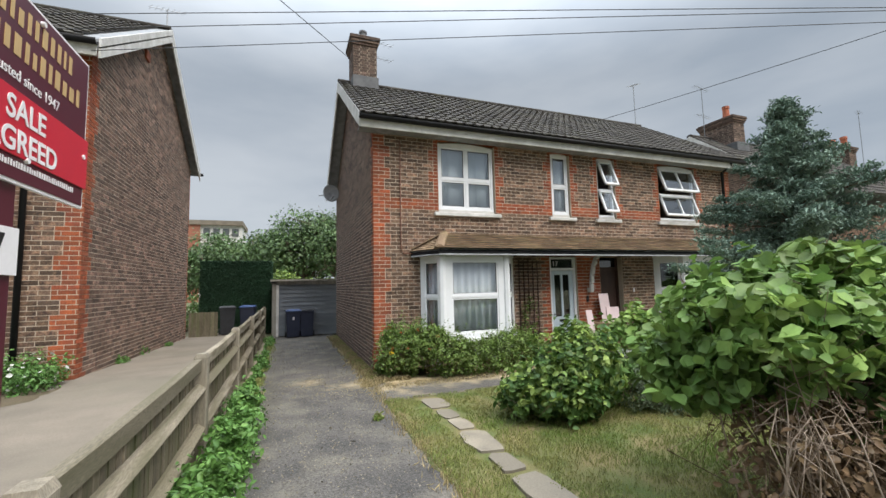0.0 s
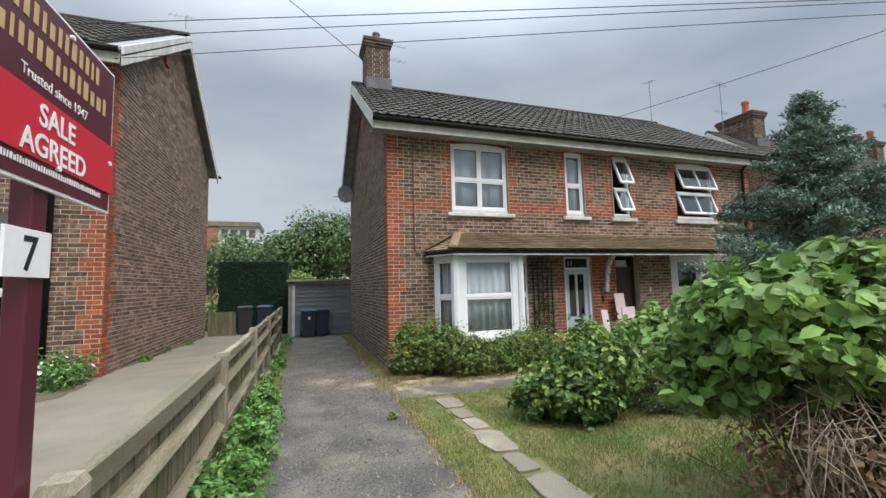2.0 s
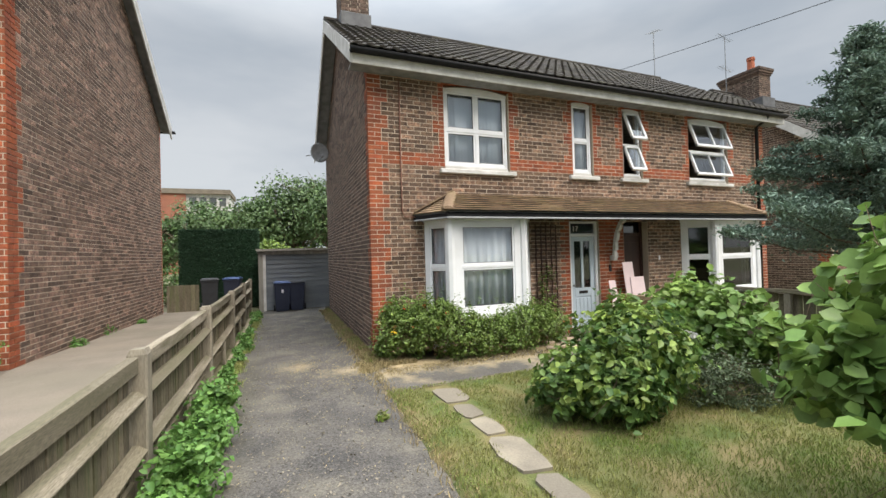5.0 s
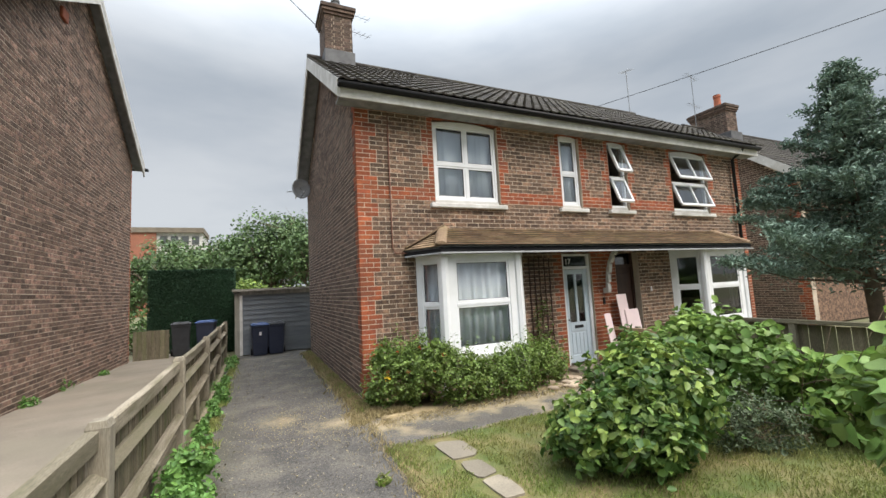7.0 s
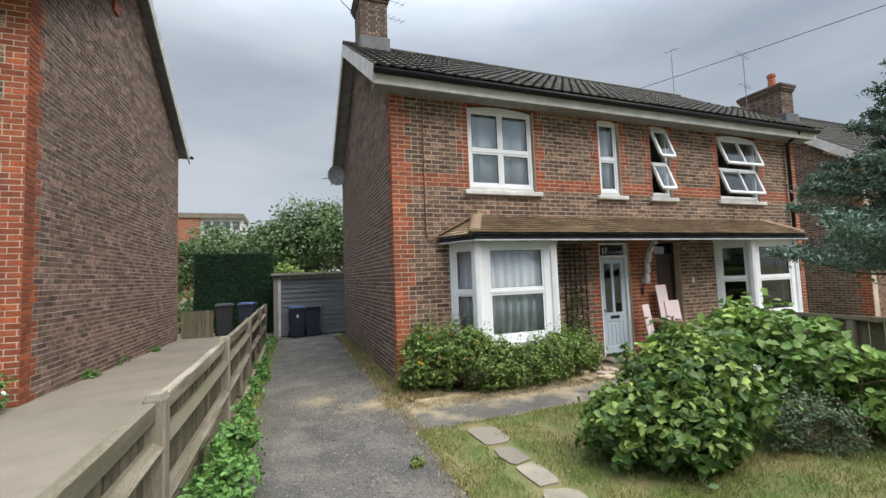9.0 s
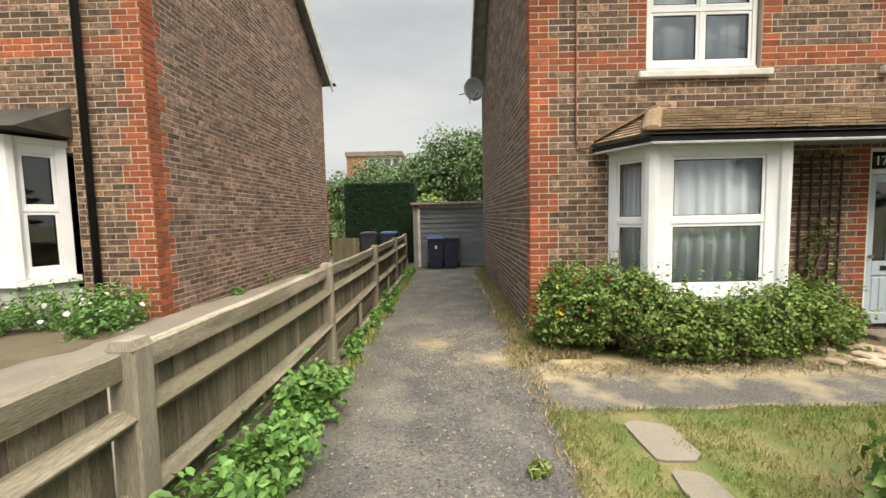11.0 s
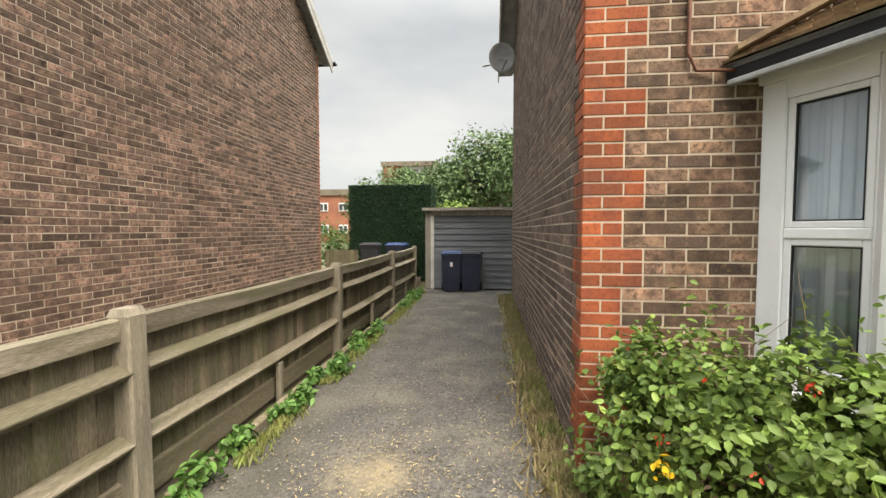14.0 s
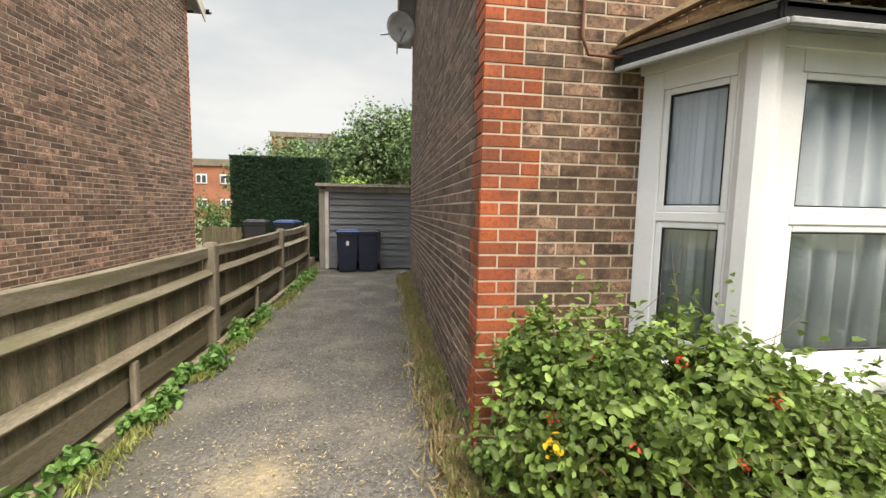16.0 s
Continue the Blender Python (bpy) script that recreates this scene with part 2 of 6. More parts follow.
slab_mat = material("stone_slab", (0.30, 0.265, 0.2), 0.92, second=(0.19, 0.165, 0.13), scale=3, grain=60, per="object", vary=0.2, bump=0.6)
straw = material("dry_straw_and_dust", (0.5, 0.41, 0.22), 0.95, second=(0.36, 0.29, 0.15), scale=5, grain=110, grain_amount=0.5, per="island", vary=0.3, bump=0.8)
earth = material("garden_earth", (0.13, 0.10, 0.065), 0.95, second=(0.09, 0.075, 0.045), scale=1.4, grain=40, bump=0.8, bump_dist=0.01)
turf = material("turf", (0.095, 0.13, 0.035), 0.95, second=(0.23, 0.185, 0.085), scale=2.2, grain=60, grain_amount=0.5, bump=0.9, bump_dist=0.012)
add_patches(earth, [(0.4, -0.8, 1.1, 0.5, 0.95), (2.2, -0.9, 2.0, 0.3, 0.8)], (0.42, 0.33, 0.19))
far_ground_mat = material("far_ground", (0.12, 0.13, 0.06), 0.95, second=(0.17, 0.16, 0.1), scale=0.2, grain=8)


def leaf_material(name, a, b, vary=0.35, t=0.28, rough=0.5):
    return material(name, a, rough, second=b, scale=0.9, grain=50, grain_amount=0.2, bump=0.1, per="island", vary=vary, translucent=t, spec=0.35)


grass_mat = leaf_material("grass_blade", (0.165, 0.285, 0.052), (0.31, 0.3, 0.115), 0.45)
broad_leaf = leaf_material("broad_leaf", (0.26, 0.38, 0.09), (0.13, 0.23, 0.055))
shrub_leaf = leaf_material("shrub_leaf", (0.125, 0.22, 0.05), (0.06, 0.125, 0.03), 0.45)
bramble_leaf = leaf_material("bramble_leaf", (0.085, 0.17, 0.035), (0.15, 0.22, 0.05), 0.5)
weed_leaf = leaf_material("weed_leaf", (0.17, 0.33, 0.08), (0.1, 0.21, 0.05))
grey_leaf = leaf_material("grey_green_leaf", (0.12, 0.165, 0.09), (0.085, 0.12, 0.06))
conifer_leaf = leaf_material("conifer_needle", (0.225, 0.31, 0.235), (0.12, 0.185, 0.14), 0.35, 0.12, 0.65)
hedge_leaf = leaf_material("clipped_hedge_leaf", (0.016, 0.052, 0.022), (0.011, 0.034, 0.015), 0.25, 0.1, 0.85)
tree_leaf = leaf_material("tree_leaf", (0.13, 0.2, 0.075), (0.08, 0.14, 0.05), 0.4, 0.2)
lime_leaf = leaf_material("lime_green_leaf", (0.25, 0.34, 0.07), (0.14, 0.22, 0.05), 0.45)
dead_leaf = leaf_material("dead_leaf", (0.24, 0.15, 0.075), (0.15, 0.1, 0.055))
petal_red = leaf_material("red_petal", (0.55, 0.03, 0.02), (0.6, 0.07, 0.03), 0.15)
petal_white = leaf_material("white_petal", (0.75, 0.74, 0.72), (0.6, 0.6, 0.55), 0.1)
petal_yellow = leaf_material("yellow_petal", (0.8, 0.6, 0.03), (0.7, 0.45, 0.03), 0.15)
bark = material("bark", (0.14, 0.105, 0.075), 0.95, second=(0.09, 0.07, 0.05), scale=8, grain=50, bump=0.8)
pale_twig = material("pale_twig", (0.34, 0.27, 0.21), 0.9, second=(0.24, 0.185, 0.14), scale=8, grain=60)
dry_stem = material("dry_stem", (0.18, 0.127, 0.083), 0.9, second=(0.12, 0.085, 0.058), scale=8, grain=60)
fence_wood = material("weathered_fence_wood", (0.37, 0.325, 0.25), 0.9, second=(0.21, 0.18, 0.125), scale=2.0, grain=30, grain_amount=0.7, per="object", vary=0.2, stretch=(8, 0.8, 8), stain=(0.11, 0.105, 0.06), stain_scale=1.0, stain_amount=0.75, bump=0.6)
board_wood = material("weathered_fence_board", (0.32, 0.27, 0.19), 0.9, second=(0.18, 0.155, 0.105), scale=2.0, grain=30, grain_amount=0.75, per="object", vary=0.3, stretch=(6, 8, 0.8), stain=(0.1, 0.11, 0.05), stain_scale=1.2, stain_amount=0.75, bump=0.6)
post_wood = material("weathered_post_wood", (0.33, 0.29, 0.22), 0.9, second=(0.22, 0.195, 0.15), scale=3.0, grain=30, grain_amount=0.5, per="object", vary=0.12, stretch=(6, 6, 0.7), bump=0.6)
garage_paint = material("grey_painted_boards", (0.185, 0.2, 0.215), 0.75, second=(0.13, 0.145, 0.16), scale=2, grain=40, per="object", vary=0.1, stretch=(0.7, 5, 5), grain_amount=0.3)
garage_trim = material("bleached_wood_trim", (0.33, 0.31, 0.27), 0.85, second=(0.23, 0.215, 0.185), scale=3, grain=40, stretch=(5, 5, 0.8))
bin_navy = material("navy_bin_plastic", (0.02, 0.026, 0.05), 0.5, second=(0.028, 0.034, 0.058), scale=5, grain_amount=0.15, bump=0.1, spec=0.45)
bin_black = material("black_bin_plastic", (0.022, 0.024, 0.028), 0.5, second=(0.032, 0.034, 0.04), scale=5, grain_amount=0.15, bump=0.1, spec=0.45)
lid_blue = material("blue_lid_plastic", (0.03, 0.07, 0.22), 0.45, second=(0.04, 0.08, 0.2), scale=5, grain_amount=0.15, bump=0.1, spec=0.5)
door_paint = material("pale_blue_door_paint", (0.52, 0.60, 0.66), 0.45, second=(0.46, 0.54, 0.60), scale=2, grain_amount=0.08, bump=0.05, spec=0.5)
brown_door = material("dark_brown_door_wood", (0.06, 0.03, 0.022), 0.5, second=(0.045, 0.022, 0.018), scale=2, grain=40, stretch=(6, 6, 0.7))
chipboard = material("tan_chipboard", (0.34, 0.235, 0.14), 0.85, second=(0.26, 0.18, 0.105), scale=12, grain=120, grain_amount=0.35)
new_timber = material("sawn_timber", (0.45, 0.33, 0.2), 0.8, second=(0.36, 0.25, 0.15), scale=4, grain=40)
pink_board = material("pink_plasterboard", (0.72, 0.58, 0.58), 0.9, second=(0.66, 0.53, 0.54), scale=3, grain_amount=0.08)
maroon = material("maroon_board", (0.085, 0.012, 0.025), 0.35, second=(0.075, 0.011, 0.022), scale=2, grain_amount=0.04, bump=0.0, spec=0.5)
sign_red = material("red_board", (0.56, 0.018, 0.04), 0.35, second=(0.52, 0.017, 0.04), scale=2, grain_amount=0.04, bump=0.0, spec=0.5)
sign_white = material("white_lettering", (0.78, 0.76, 0.77), 0.45, grain_amount=0.05, second=(0.74, 0.72, 0.73), bump=0.0)
sign_gold = material("gold_lettering", (0.52, 0.36, 0.17), 0.5, grain_amount=0.05, second=(0.48, 0.33, 0.16), bump=0.0)
sign_black = material("black_lettering", (0.02, 0.02, 0.022), 0.5, bump=0.0)
wire_mat = material("cable_black", (0.06, 0.06, 0.065), 0.7, bump=0.0)
far_brick = material("far_red_brick", (0.36, 0.15, 0.095), 0.9, second=(0.28, 0.12, 0.08), scale=0.7, grain=10, grain_amount=0.3)
dry_rubble = material("rubble_stone", (0.46, 0.38, 0.28), 0.95, second=(0.34, 0.26, 0.19), scale=6, grain=60, per="object", vary=0.2)


# ---- builders ----
class Mesh:
    """Gathers vertices and faces of one mesh."""

    def __init__(self):
        self.v, self.f = [], []

    def add(self, verts, faces):
        n = len(self.v)
        self.v += [tuple(p) for p in verts]
        self.f += [tuple(i + n for i in q) for q in faces]
        return self

    def box(self, x0, x1, y0, y1, z0, z1, b=0.0, m=None):
        if b:
            vs, fs = chamfered(x0, x1, y0, y1, z0, z1, b)
        else:
            vs = [(x, y, z) for x in (x0, x1) for y in (y0, y1) for z in (z0, z1)]
            fs = [(0, 1, 3, 2), (4, 6, 7, 5), (0, 4, 5, 1), (2, 3, 7, 6), (0, 2, 6, 4), (1, 5, 7, 3)]
        if m is not None:
            vs = [m @ Vector(p) for p in vs]
        return self.add(vs, fs)

    def tube(self, path, radii, n=8, cap=True):
        path = [Vector(p) for p in path]
        if not hasattr(radii, "__len__"):
            radii = [radii] * len(path)
        start = len(self.v)
        for i, p in enumerate(path):
            d = (path[min(i + 1, len(path) - 1)] - path[max(i - 1, 0)]).normalized()
            a = d.orthogonal().normalized() if i == 0 else (a - d * a.dot(d)).normalized()
            c = d.cross(a)
            for k in range(n):
                t = 2 * math.pi * k / n
                self.v.append(tuple(p + (a * math.cos(t) + c * math.sin(t)) * radii[i]))
        for i in range(len(path) - 1):
            for k in range(n):
                s, e = start + i * n, start + i * n + n
                self.f.append((s + k, s + (k + 1) % n, e + (k + 1) % n, e + k))
        if cap:
            self.f.append(tuple(start + k for k in reversed(range(n))))
            self.f.append(tuple(start + (len(path) - 1) * n + k for k in range(n)))
        return self

    def prism(self, outline, a, b):
        """Extrudes an outline of 3D points by the vector b - a of offsets."""
        n = len(outline)
        va, vb = [Vector(p) + Vector(a) for p in outline], [Vector(p) + Vector(b) for p in outline]
        faces = [tuple(range(n))[::-1], tuple(range(n, 2 * n))] + [(i, (i + 1) % n, n + (i + 1) % n, n + i) for i in range(n)]
        return self.add(va + vb, faces)

    def mesh(self, name):
        me = bpy.data.meshes.new(name)
        me.from_pydata(self.v, [], self.f)
        me.update()
        return me


def chamfered(x0, x1, y0, y1, z0, z1, b):
    lo, hi = (x0, y0, z0), (x1, y1, z1)
    vs, index = [], {}
    for sx in (0, 1):
        for sy in (0, 1):
            for sz in (0, 1):
                s = (sx, sy, sz)
                for axis in range(3):
                    p = [(hi[k] if s[k] else lo[k]) if k == axis else (hi[k] - b if s[k] else lo[k] + b) for k in range(3)]
                    index[s, axis] = len(vs)
                    vs.append(tuple(p))
    fs = []
    for axis in range(3):
        u, w = [k for k in range(3) if k != axis]
        for side in (0, 1):
            ring = []
            for cu, cw in ((0, 0), (1, 0), (1, 1), (0, 1)):
                s = [0, 0, 0]
                s[axis], s[u], s[w] = side, cu, cw
                ring.append(index[tuple(s), axis])
            fs.append(tuple(ring))
        for cu in (0, 1):
            for cw in (0, 1):
                a, c = [0, 0, 0], [0, 0, 0]
                a[axis], c[axis] = 0, 1
                a[u] = c[u] = cu
                a[w] = c[w] = cw
                a, c = tuple(a), tuple(c)
                fs.append((index[a, u], index[c, u], index[c, w], index[a, w]))
    for s in {k[0] for k in index}:
        fs.append((index[s, 0], index[s, 1], index[s, 2]))
    return vs, fs


def fix_normals(me):
    bm = bmesh.new()
    bm.from_mesh(me)
    bmesh.ops.recalc_face_normals(bm, faces=bm.faces)
    bm.to_mesh(me)
    bm.free()


def part(name, mesh, mat, parent=None, label="", smooth=False, kind=""):
    me = mesh if isinstance(mesh, bpy.types.Mesh) else mesh.mesh(name)
    if not isinstance(mesh, bpy.types.Mesh) and len(me.polygons) < 20000:
        fix_normals(me)
    if not me.materials:
        me.materials.append(mat)
    if smooth:
        me.polygons.foreach_set("use_smooth", [True] * len(me.polygons))
    ob = new(name, me)
    ob.parent = parent
    return tagged(ob, label, kind=kind)


def thing(name, label, category, group="", at=(0, 0, 0), kind=""):
    ob = new(name)
    ob.location = at
    return tagged(ob, label, category, group, kind)


def structure(name, mesh, mat, label, category, smooth=False):
    return tagged(part(name, mesh, mat, None, label, smooth), label, category, kind="structure")


def leaves_mesh(name, centres, normals, sizes, width=0.5, rng=None, droop=0.25, simple=False):
    """Many folded leaves, one island each."""
    rng = rng or np.random.default_rng(1)
    n = len(centres)
    nrm = normals / np.linalg.norm(normals, axis=1, keepdims=True)
    d = rng.normal(size=(n, 3))
    d[:, 2] -= droop * 2
    d -= nrm * (d * nrm).sum(1, keepdims=True)
    d /= np.linalg.norm(d, axis=1, keepdims=True)
    s = np.cross(nrm, d)
    L = sizes[:, None]
    if simple:
        prof = [(-0.5, 0, 0), (0, width / 2, 0.08), (0.5, 0, 0), (0, -width / 2, 0.08)]
        faces = [(0, 2, 1), (0, 3, 2)]
    else:
        prof = [(-0.5, 0, 0), (-0.2, width / 2, 0.1), (0.18, width * 0.42, 0.07), (0.5, 0, -0.1), (0.18, -width * 0.42, 0.07), (-0.2, -width / 2, 0.1)]
        faces = [(0, 3, 2, 1), (0, 5, 4, 3)]
    k = len(prof)
    v = np.stack([centres + L * (a * d + b * s + c * nrm) for a, b, c in prof], 1).reshape(-1, 3)
    base = (np.arange(n) * k)[:, None]
    me = bpy.data.meshes.new(name)
    fl = np.concatenate([base + np.array(q)[None] for q in faces], 1).reshape(-1, len(faces[0]))
    nf, c = fl.shape
    me.vertices.add(len(v))
    me.vertices.foreach_set("co", v.astype(np.float32).ravel())
    me.loops.add(nf * c)
    me.loops.foreach_set("vertex_index", fl.astype(np.int32).ravel())
    me.polygons.add(nf)
    me.polygons.foreach_set("loop_start", (np.arange(nf) * c).astype(np.int32))
    me.polygons.foreach_set("loop_total", np.full(nf, c, np.int32))
    me.update(calc_edges=True)
    return me


def sample_lobes(lobes, n, rng, inner=0.45, clumps=0):
    """Points and outward directions in the outer shell of a union of ellipsoids, gathered into clumps if wanted."""
    lob = np.array(lobes, float)
    w = (lob[:, 3] * lob[:, 4] + lob[:, 4] * lob[:, 5] + lob[:, 3] * lob[:, 5])
    m = clumps or n
    pick = rng.choice(len(lob), m, p=w / w.sum())
    d = rng.normal(size=(m, 3))
    d /= np.linalg.norm(d, axis=1, keepdims=True)
    r = (inner + (1 - inner) * rng.random(m) ** 0.6)[:, None]
    bulge = 1 + 0.26 * np.sin(d[:, :1] * 7 + pick[:, None]) * np.cos(d[:, 1:2] * 6 + d[:, 2:] * 5)
    p = lob[pick, :3] + d * r * bulge * lob[pick, 3:]
    if clumps:
        size = 0.16 * lob[pick, 3:].mean(1)
        idx = rng.integers(0, clumps, n)
        off = rng.normal(size=(n, 3)) * size[idx][:, None] * np.array([1, 1, 0.7])
        p, d = p[idx] + off, d[idx] + 0.5 * off / size[idx][:, None]
    return p, d


def foliage(name, lobes, n, size, mat, parent, seed, width=0.55, inner=0.45, clumps=0, label="", simple=False, floor=0.02, up=0.5, droop=0.25, shoots=0, shoot_len=0.25):
    rng = np.random.default_rng(seed)
    p, d = sample_lobes(lobes, n, rng, inner, clumps)
    keep = p[:, 2] > floor
    p, d = p[keep], d[keep]
    if shoots:
        q, e = sample_lobes(lobes, shoots, rng, 0.9)
        e = e * 0.7 + rng.normal(size=e.shape) * 0.35 + np.array([0, 0, 0.75])
        e /= np.linalg.norm(e, axis=1, keepdims=True)
        ln = shoot_len * (0.4 + rng.random(shoots))
        f = np.linspace(0, 1, 9)
        sp = (q[:, None] + e[:, None] * ln[:, None, None] * f[None, :, None]).reshape(-1, 3)
        sp += rng.normal(size=sp.shape) * size * 0.35
        sd = np.repeat(e, 9, 0)
        ok = sp[:, 2] > 0.05
        p, d = np.concatenate([p, sp[ok]]), np.concatenate([d, sd[ok]])
    gap = np.sin(p[:, 0] * 9.1 + 1) * np.sin(p[:, 1] * 8.3 + 2) * np.sin(p[:, 2] * 9.7 + seed)
    keep = gap > -0.32
    p, d = p[keep], d[keep]
    nr = d * 0.6 + rng.normal(size=p.shape) * 0.55
    nr[:, 2] += up
    me = leaves_mesh(name, p, nr, size * (0.6 + 0.8 * rng.random(len(p))), width, rng, droop, simple)
    return part(name, me, mat, parent, label, kind="stuff")


def stems(name, base, tips, radius, mat, parent, seed, bend=0.2, label=""):
    rng = np.random.default_rng(seed)
    m = Mesh()
    for tip in tips:
        b = Vector(base) + Vector((rng.normal() * 0.12, rng.normal() * 0.12, 0))
        t = Vector(tip)
        mid = (b + t) / 2 + Vector(rng.normal(size=3) * bend * (t - b).length * 0.4)
        path = [b, b.lerp(mid, 0.55), mid, mid.lerp(t, 0.55) + Vector(rng.normal(size=3) * 0.03), t]
        m.tube(path, [radius * k for k in (1, 0.85, 0.7, 0.5, 0.3)], 5)
        for _ in range(3):
            k = rng.uniform(0.4, 0.95)
            s0 = mid.lerp(t, k)
            s1 = s0 + Vector(rng.normal(size=3)) * 0.16 * (t - b).length
            m.tube([s0, s0.lerp(s1, 0.5) + Vector(rng.normal(size=3) * 0.02), s1], [radius * 0.4, radius * 0.3, radius * 0.15], 4)
    return part(name, m, mat, parent, label, True, "stuff")


# ---- ground ----
def sheet(x0, x1, y0, y1, z, step, rough=0.012, edge=0.0, seed=0, thick=0.06, outline=None):
    """A slightly uneven slab with ragged edges."""
    nx, ny = max(2, int((x1 - x0) / step)), max(2, int((y1 - y0) / step))
    m = Mesh()
    for j in range(ny + 1):
        for i in range(nx + 1):
            u, w = i / nx, j / ny
            x, y = x0 + u * (x1 - x0), y0 + w * (y1 - y0)
            if edge and i in (0, nx):
                x += edge * noise.noise((x * 3, y * 1.7, seed)) + 0.5 * edge * noise.noise((x, y * 6, seed))
            if edge and j in (0, ny):
                y += edge * noise.noise((x * 1.7, y * 3, seed))
            inner = 0 if i in (0, nx) or j in (0, ny) else 1
            m.v.append((x, y, z + inner * rough * (0.4 + noise.noise((x * 0.8, y * 0.8, seed + 5)) + 0.5 * noise.noise((x * 3, y * 3, seed)))))
    row = nx + 1
    for j in range(ny):
        for i in range(nx):
            a = j * row + i
            m.f.append((a, a + 1, a + row + 1, a + row))
    rim = [i for i in range(row)] + [j * row + nx for j in range(1, ny + 1)] + [ny * row + i for i in range(nx - 1, -1, -1)] + [j * row for j in range(ny - 1, 0, -1)]
    start = len(m.v)
    m.v += [(m.v[i][0], m.v[i][1], z - thick) for i in rim]
    n = len(rim)
    m.f += [(rim[k], start + k, start + (k + 1) % n, rim[(k + 1) % n]) for k in range(n)]
    return m


ground_mesh = Mesh().add([(-600, -600, -0.05), (600, -600, -0.05), (600, 600, -0.05), (-600, 600, -0.05)], [(0, 1, 2, 3)])
structure("ground", ground_mesh, far_ground_mat, "plain rough grass and earth reaching to the distance", "ground")
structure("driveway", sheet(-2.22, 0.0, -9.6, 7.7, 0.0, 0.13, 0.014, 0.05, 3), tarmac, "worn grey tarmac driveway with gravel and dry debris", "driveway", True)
structure("front_path", sheet(-0.2, 4.9, -2.05, -0.35, 0.008, 0.13, 0.01, 0.12, 9), path_mat, "worn front path strewn with dry clippings", "path", True)
structure("flower_bed", sheet(-0.02, 3.9, -0.95, 0.0, 0.03, 0.15, 0.03, 0.1, 12), earth, "earth bed below the bay window", "bed", True)
lawn = structure("lawn", sheet(-0.27, 5.1, -7.2, -1.93, 0.014, 0.13, 0.012, 0.1, 21), turf, "patchy front lawn with dry yellow edges", "lawn", True)
structure("pavement", sheet(-30, 30, -12.2, -7.25, -0.02, 0.6, 0.01, 0.0, 30), concrete, "plain street pavement", "pavement", True)
structure("road", sheet(-60, 60, -22, -12.3, -0.12, 1.2, 0.0, 0.0, 31, 0.1), tarmac, "plain grey street", "road", True)
side = sheet(-4.75, -2.42, -7.2, 9.0, 0.0, 0.16, 0.012, 0.02, 40, 0.25)
side.v = [(x, y, -0.1 if z < -0.1 else z + min(0.38, max(0.14, 0.38 - 0.026 * y))) for x, y, z in side.v]
structure("side_path", side, concrete, "pale worn concrete path beside the fence", "path", True)
structure("bed_edge", sheet(-7.5, -4.55, -1.6, -0.06, 0.38, 0.2, 0.03, 0.05, 43, 0.48), earth, "earth bed under the front wall", "bed", True)


# ---- windows ----
def face_pose(a, b):
    """A pose whose x runs from a to b on plan, and whose y points into the house."""
    ang = math.degrees(math.atan2(b[1] - a[1], b[0] - a[0]))
    return pose(a[0], a[1], 0, 0, 0, ang)


